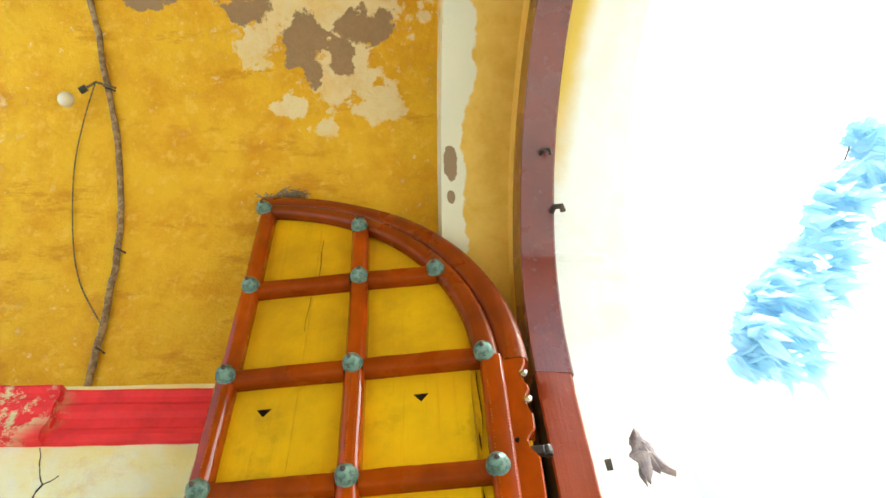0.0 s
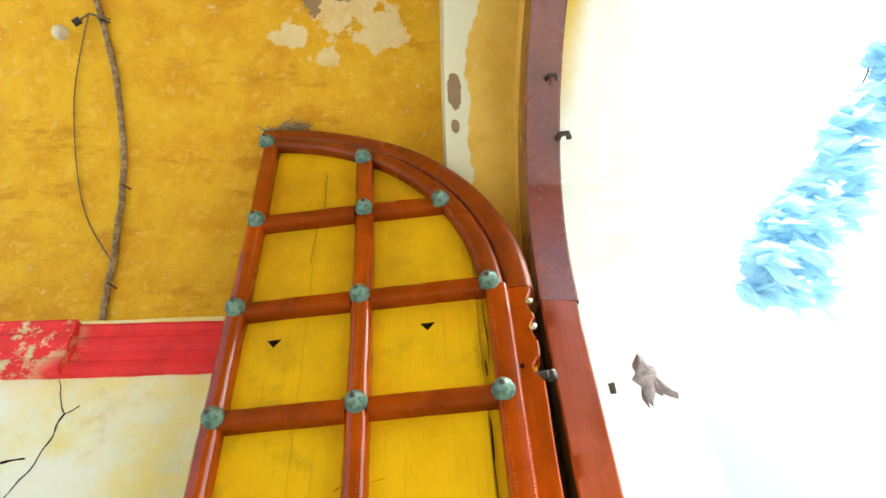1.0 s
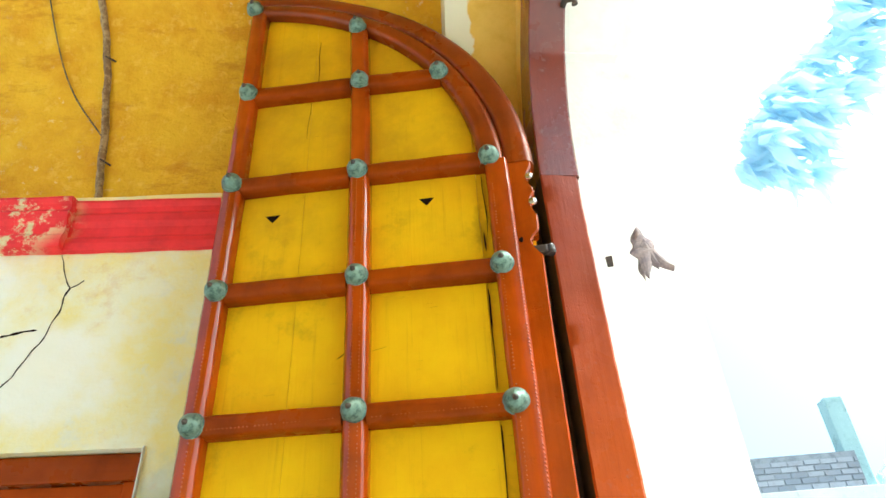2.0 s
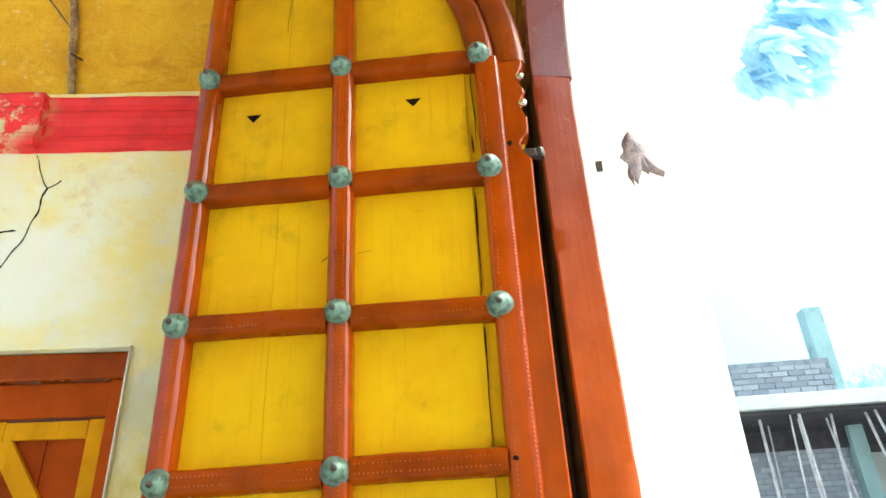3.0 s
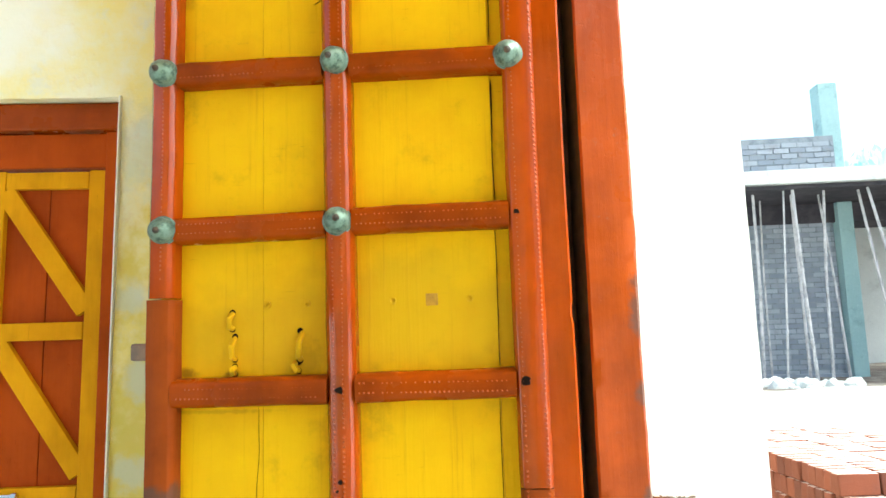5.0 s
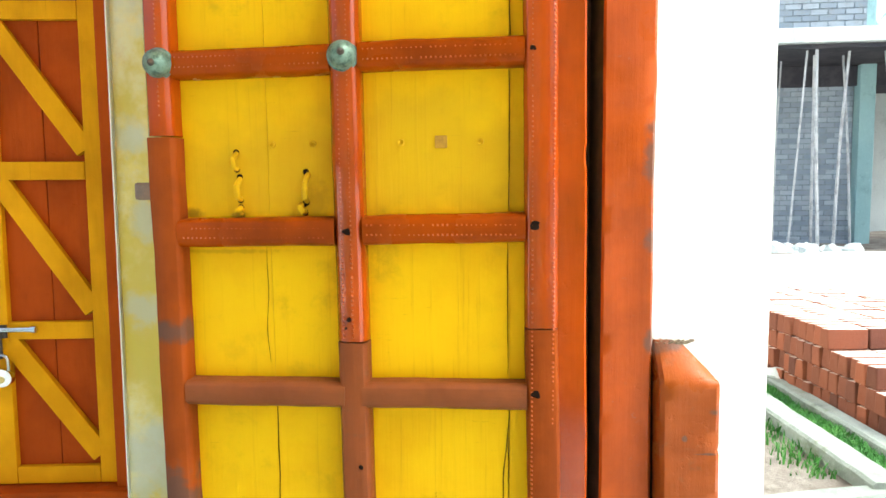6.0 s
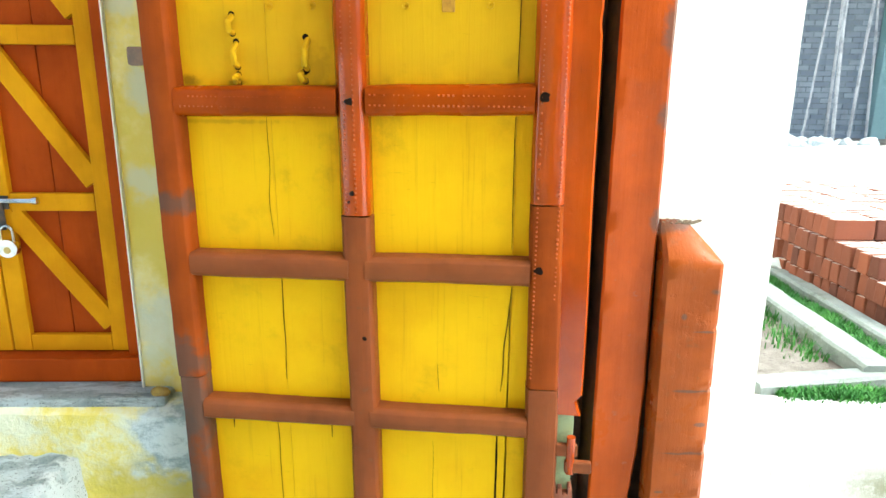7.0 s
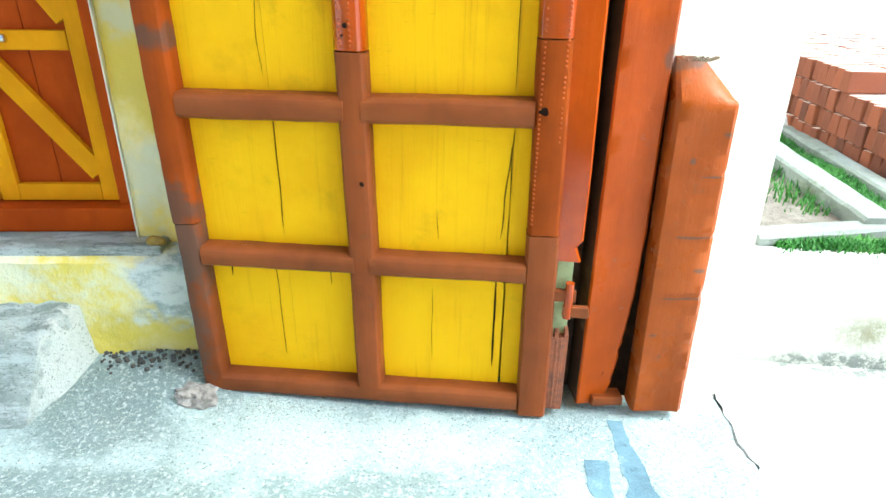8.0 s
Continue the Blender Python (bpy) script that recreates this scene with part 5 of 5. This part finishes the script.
def apron_crack(pts, w):
    """A broken dark line where the cement has split."""
    line = smooth_line([Vector((x, y, -0.056)) for x, y in pts], 14)
    rows, bm = [], bmesh.new()
    for i, p in enumerate(line):
        h = w * max(0.12, 0.5 + 1.1 * noise.noise(p * 9)) * (1 - abs(2 * i / (len(line) - 1) - 1) ** 4)
        c = p.x + noise.noise(p * 26) * 0.012
        q = B.inverted() @ p
        p.z = floor_z(q.x, q.y) + 0.004 if q.x < 0.47 else -0.030
        rows.append((bm.verts.new((c - h, p.y, p.z)), bm.verts.new((c + h, p.y + h * 0.4, p.z))))
    for r0, r1 in zip(rows, rows[1:]):
        bm.faces.new((r0[0], r0[1], r1[1], r1[0]))
    return structure("apron_crack", solid(bm, (0, 0, -0.05)), CRUMB, OUT, "dark crack in the white cement apron", "crack")


apron_crack([(0.72, 2.44), (0.79, 2.385), (0.815, 2.23), (0.82, 2.08), (0.85, 2.01)], 0.0055)
structure("retaining_wall", jitter(boxed(0.90, 7.0, 2.62, 2.74, -0.1, 0.37, 0.012), 0.006, 5), PAVE, OUT, "low whitewashed retaining wall along the yard", "wall")


def kerb(p, q, w, h, z):
    d = Vector((q[0] - p[0], q[1] - p[1], 0))
    n = max(4, round(d.length / 0.12))
    bm = bmesh.new()
    side = Vector((-d.y, d.x, 0)).normalized()
    prism(bm, [(-w / 2, -h), (-w / 2, -0.012), (-w / 2 + 0.012, 0), (w / 2 - 0.012, 0), (w / 2, -0.012), (w / 2, -h)], [(Vector((p[0], p[1], z)) + d * f, side, (0, 0, 1)) for f in span(0, 1, n)])
    return jitter(bm, 0.006, 8)


structure("kerb_1", kerb((0.98, 2.79), (3.4, 3.50), 0.10, 0.12, 0.40), KERB, OUT, "weathered concrete kerb along the grass", "kerb")
structure("kerb_2", kerb((1.30, 5.2), (1.50, 2.93), 0.14, 0.15, 0.425), KERB, OUT, "weathered concrete kerb beside a soil bed", "kerb")
structure("kerb_3", kerb((1.60, 5.2), (1.78, 3.10), 0.10, 0.12, 0.40), KERB, OUT, "mossy concrete kerb below the brick stack", "kerb")

# sand heap
def sand():
    def f(u, v):
        r, a = u, v
        x, y = 3.9 + r * 2.6 * math.cos(a), 7.3 + r * 1.5 * math.sin(a)
        return Vector((x, y, ground_z(x, y) + 0.16 * max(0.0, 1 - r ** 1.6) + noise.noise(Vector((x * 2, y * 2, 9))) * 0.03 - 0.04 * r))
    return sheet(f, span(0.0, 1.0, 24), span(0, math.tau, 60))


tagged(link_mesh("sand_heap", solid(sand(), (0, 0, -0.1)), SAND, True), "heap of pale building sand in the yard", "sand", kind="stuff")


# grass
def blades(area, count, h, name, label):
    bm = bmesh.new()
    verts, faces = [], []
    for i in range(count):
        x, y = area()
        z = ground_z(x, y) - 0.01
        a, hh = random.uniform(0, math.tau), h * random.uniform(0.5, 1.3)
        lean = random.uniform(0.1, 0.9) * hh
        w = random.uniform(0.0025, 0.005)
        dx, dy = math.cos(a), math.sin(a)
        k = len(verts)
        verts += [(x - dy * w, y + dx * w, z), (x + dy * w, y - dx * w, z), (x + dx * lean * 0.4 + dy * w * 0.7, y + dy * lean * 0.4 - dx * w * 0.7, z + hh * 0.65), (x + dx * lean * 0.4 - dy * w * 0.7, y + dy * lean * 0.4 + dx * w * 0.7, z + hh * 0.65), (x + dx * lean, y + dy * lean, z + hh)]
        faces += [(k, k + 1, k + 2, k + 3), (k + 3, k + 2, k + 4)]
    bm.free()
    me = bpy.data.meshes.new(name)
    me.from_pydata(verts, [], faces)
    me.materials.append(GRASS)
    return tagged(new(name, me), label, "grass", kind="stuff")


def strip_area(p, q, w):
    def f():
        t, s = random.random(), random.gauss(0, w / 2.5)
        d = Vector((q[0] - p[0], q[1] - p[1]))
        n = Vector((-d.y, d.x)).normalized()
        return p[0] + d.x * t + n.x * s, p[1] + d.y * t + n.y * s
    return f


blades(strip_area((1.05, 2.765), (3.0, 2.82), 0.075), 14000, 0.036, "grass_edge", "short green grass strip on the retaining wall")
blades(strip_area((1.45, 5.0), (1.63, 3.10), 0.13), 15000, 0.036, "grass_bed", "green grass between two kerbs")
blades(strip_area((1.22, 4.4), (1.36, 3.1), 0.16), 900, 0.05, "weeds", "thin weeds on bare soil beside a kerb")
blades(strip_area((1.82, 5.2), (1.84, 4.3), 0.05), 700, 0.07, "grass_tuft", "grass tuft at the foot of the brick stack")

# ---- stack of fired bricks ----
stack = thing("brick_stack", pose(1.87, 3.30, 0.345, 0, 0, 9), "stack of new red bricks laid on edge", "brick stack")
BW, BH, BD = 0.070, 0.112, 0.225
brick_meshes = []
for i in range(4):
    bm = boxed(0, BD, 0, BW - 0.002, 0, BH - 0.003, 0.008, 2)
    jitter(bm, 0.006, 9 + i * 3)
    me = bpy.data.meshes.new("brick")
    bm.to_mesh(me)
    bm.free()
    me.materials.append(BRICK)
    brick_meshes.append(me)
def tiers(k):
    """The stack steps down towards its near end."""
    return 4 if k >= 10 else (3 if k >= 5 else 2)


for k in range(32):
    for course in range(tiers(k)):
        exposed = course >= min(tiers(max(0, k - 1)), tiers(k) - 1) or k == 0
        for deep in range(5 if exposed else 1):
            o = new("brick", random.choice(brick_meshes))
            o.parent = stack
            o.matrix_local = pose(deep * (BD + 0.004) + random.uniform(-0.014, 0.014), k * (BW + 0.002) + random.uniform(-0.003, 0.003), course * BH, random.uniform(-1.5, 1.5), random.uniform(-0.8, 0.8), random.uniform(-2, 2))
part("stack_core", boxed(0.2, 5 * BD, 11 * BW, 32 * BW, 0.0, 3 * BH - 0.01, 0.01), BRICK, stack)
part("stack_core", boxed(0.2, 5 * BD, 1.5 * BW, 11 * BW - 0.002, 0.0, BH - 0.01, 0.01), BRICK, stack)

scrap = thing("white_scrap", pose(1.70, 4.52, 0.40), "crumpled white plastic scrap on the grass", "litter")
bm = bmesh.new()
bmesh.ops.create_icosphere(bm, subdivisions=3, radius=0.09)
for v in bm.verts:
    v.co = Vector((v.co.x, v.co.y * 0.8, max(-0.02, v.co.z * 0.55))) * (1 + 0.4 * noise.noise(v.co * 16))
part("sheet", bm, RAG, scrap)

# ---- house under construction ----
house = thing("unfinished_house", pose(0, 9.5, 0), "unfinished brick house with a propped concrete slab", "building")
GZ = 0.70


def brick_wall(x0, x1, y, z0, z1, parent, name="brick_wall", bw=0.215, bh=0.078, depth=0.1):
    verts, faces = [], []
    rows = int((z1 - z0) / bh)
    for r in range(rows):
        x = x0 - (bw / 2 if r % 2 else 0)
        while x < x1:
            a, b = max(x, x0) + 0.009, min(x + bw, x1) - 0.009
            if b - a > 0.02:
                j = random.uniform(-0.006, 0.006)
                z = z0 + r * bh
                k = len(verts)
                for yy in (y + j, y + depth):
                    verts += [(a, yy, z + 0.009), (b, yy, z + 0.009), (b, yy, z + bh - 0.009), (a, yy, z + bh - 0.009)]
                faces += [(k, k + 1, k + 2, k + 3), (k, k + 4, k + 5, k + 1), (k + 1, k + 5, k + 6, k + 2), (k + 2, k + 6, k + 7, k + 3), (k + 3, k + 7, k + 4, k)]
            x += bw
    me = bpy.data.meshes.new(name)
    me.from_pydata(verts, [], faces)
    me.materials.append(BRICK_FAR)
    o = tagged(new(name, me), "grey brick courses, blued for outdoor glare", kind="stuff")
    o.parent = parent
    part("mortar", boxed(x0, x1, y + 0.012, y + depth + 0.1, z0, z1), MORTAR, parent)
    return o


brick_wall(2.2, 5.15, 1.4, GZ, 3.18, house)
brick_wall(2.2, 4.62, 0.05, 3.66, 4.12, house, "parapet")
part("slab", jitter(boxed(2.0, 8.5, -0.02, 5.0, 3.46, 3.655, 0.015), 0.01, 3), SLAB, house, "cast concrete slab")
part("shuttering", boxed(2.0, 8.5, 0.08, 4.9, 3.40, 3.455), SHADE, house, "shuttering boards darkened for the shade under the slab")
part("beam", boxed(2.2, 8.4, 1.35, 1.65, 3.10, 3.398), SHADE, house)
part("column", jitter(boxed(5.16, 5.38, 1.25, 1.6, GZ - 0.2, 3.40, 0.01), 0.006, 4), COLUMN, house, "grey green concrete column")
part("roof_column", jitter(boxed(4.60, 4.86, 0.3, 0.55, 3.655, 4.96, 0.02), 0.008, 4), COLUMN, house, "pale green column stub on the roof")
part("plinth_band", boxed(2.2, 5.15, 1.34, 1.40, GZ - 0.2, GZ + 0.10, 0.01), BRICK_FAR, house)
part("back_wall", boxed(5.9, 8.4, 4.4, 4.6, GZ - 0.2, 3.4), SLAB, house)
PROPS = [(3.96, 3.78, 0.2), (4.06, 4.17, 0.15), (4.18, 4.22, 0.5), (4.54, 4.42, 0.3), (4.60, 4.80, 0.6), (5.07, 5.60, 0.2), (5.02, 5.40, 0.35), (3.9, 3.86, 0.9), (3.62, 3.55, 0.4), (5.62, 5.55, 0.7), (5.75, 5.9, 0.7), (5.5, 5.35, 0.5)]
for xt, xb, y in PROPS:
    pr = thing("slab_prop", pose(0, 9.5 + y, 0), "pale wooden pole propping the slab", "prop", "props under the slab")
    r = random.uniform(0.016, 0.028)
    mid = Vector(((xt + xb) / 2 + random.uniform(-0.03, 0.03), random.uniform(-0.03, 0.03), 2.1))
    part("pole", tube(bmesh.new(), smooth_line([Vector((xb, 0, GZ - 0.15)), mid, Vector((xt, 0, 3.40))], 6), r, 8, 0.8), POLE, pr)
rub = thing("rubble_pile", pose(3.9, 9.25, GZ), "pale broken brick and cement rubble", "rubble")
for i in range(26):
    bm = bmesh.new()
    bmesh.ops.create_icosphere(bm, subdivisions=2, radius=random.uniform(0.05, 0.14))
    c = Vector((random.gauss(0, 0.45), random.gauss(0, 0.2), random.uniform(0.0, 0.08)))
    for v in bm.verts:
        v.co = v.co * (1 + 0.4 * noise.noise(v.co * 9 + c * 5)) + c
    part("lump", bm, SLAB, rub)


# ---- trees ----
def tree(name, base, limbs, clumps, leaf_size, label, per=95, droop=Vector((0, 0, -1.0))):
    t = thing(name, pose(*base), label, "tree")
    for nm, pts, r in limbs:
        part(nm, tube(bmesh.new(), smooth_line([Vector(p) for p in pts], 5), r, 10, 0.35), BARK, t)
    verts, faces = [], []
    for c, rad in clumps:
        for i in range(per):
            d = Vector((random.gauss(0, 1), random.gauss(0, 1), random.gauss(0, 1))).normalized() * rad * random.random() ** 0.4
            p = Vector(c) + d
            s = leaf_size * random.uniform(0.6, 1.2)
            a = (droop * 1.3 + Vector((random.uniform(-1, 1), random.uniform(-1, 1), random.uniform(-0.9, 0.9)))).normalized()
            b = a.cross(Vector((random.uniform(-1, 1), random.uniform(-1, 1), random.uniform(-1, 1)))).normalized() * s * 0.22
            nrm = a.cross(b).normalized() * s * 0.08
            k = len(verts)
            verts += [p, p + a * s * 0.4 + b + nrm, p + a * s + Vector((0, 0, -0.12 * s)), p + a * s * 0.4 - b + nrm, p + a * s * 0.5]
            faces += [(k, k + 1, k + 4), (k + 1, k + 2, k + 4), (k, k + 4, k + 3), (k + 4, k + 2, k + 3)]
    me = bpy.data.meshes.new("crown")
    me.from_pydata([tuple(v) for v in verts], [], faces)
    me.materials.append(HAZED_LEAF)
    o = new("crown", me)
    o.parent = t
    return t


SPINE = [Vector(p) for p in ((-0.9, 0, 13.9), (-1.5, 0, 13.0), (-2.8, 0, 11.5), (-4.0, 0, 10.1), (-4.9, 0, 9.1), (-5.45, 0, 8.5), (-5.4, 0, 8.1))]
sprays = []
spine_line = smooth_line(SPINE, 8)
for i, c in enumerate(spine_line):
    f = i / (len(spine_line) - 1)
    comb = 0.5 + 0.5 * math.sin(i * 1.15)             # side shoots reach out with gaps between them
    for k in range(1 + round(2 * comb)):
        away = random.random()
        reach = (0.30 + 1.25 * comb ** 2) * (1.0 - 0.3 * f)
        sprays.append((c + Vector((away * reach - 0.06, random.uniform(-0.3, 0.3), -away * reach * 0.35)), 0.10 + 0.12 * (1 - away)))
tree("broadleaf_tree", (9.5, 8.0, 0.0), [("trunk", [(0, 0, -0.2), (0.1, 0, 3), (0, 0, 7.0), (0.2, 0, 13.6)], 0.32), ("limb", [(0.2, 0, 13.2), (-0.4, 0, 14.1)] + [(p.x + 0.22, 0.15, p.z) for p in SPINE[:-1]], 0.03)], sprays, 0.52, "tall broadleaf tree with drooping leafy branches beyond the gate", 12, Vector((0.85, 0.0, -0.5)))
cl2 = [((random.gauss(0, 2.0), random.gauss(0, 1.0), 5.2 + random.gauss(0, 0.9)), 0.8) for i in range(40)]
tree("yard_tree", (13.0, 22.0, 0.5), [("trunk", [(0, 0, 0), (0.1, 0, 2), (0, 0, 5)], 0.25)], cl2, 0.5, "green tree standing behind the unfinished house", 110)
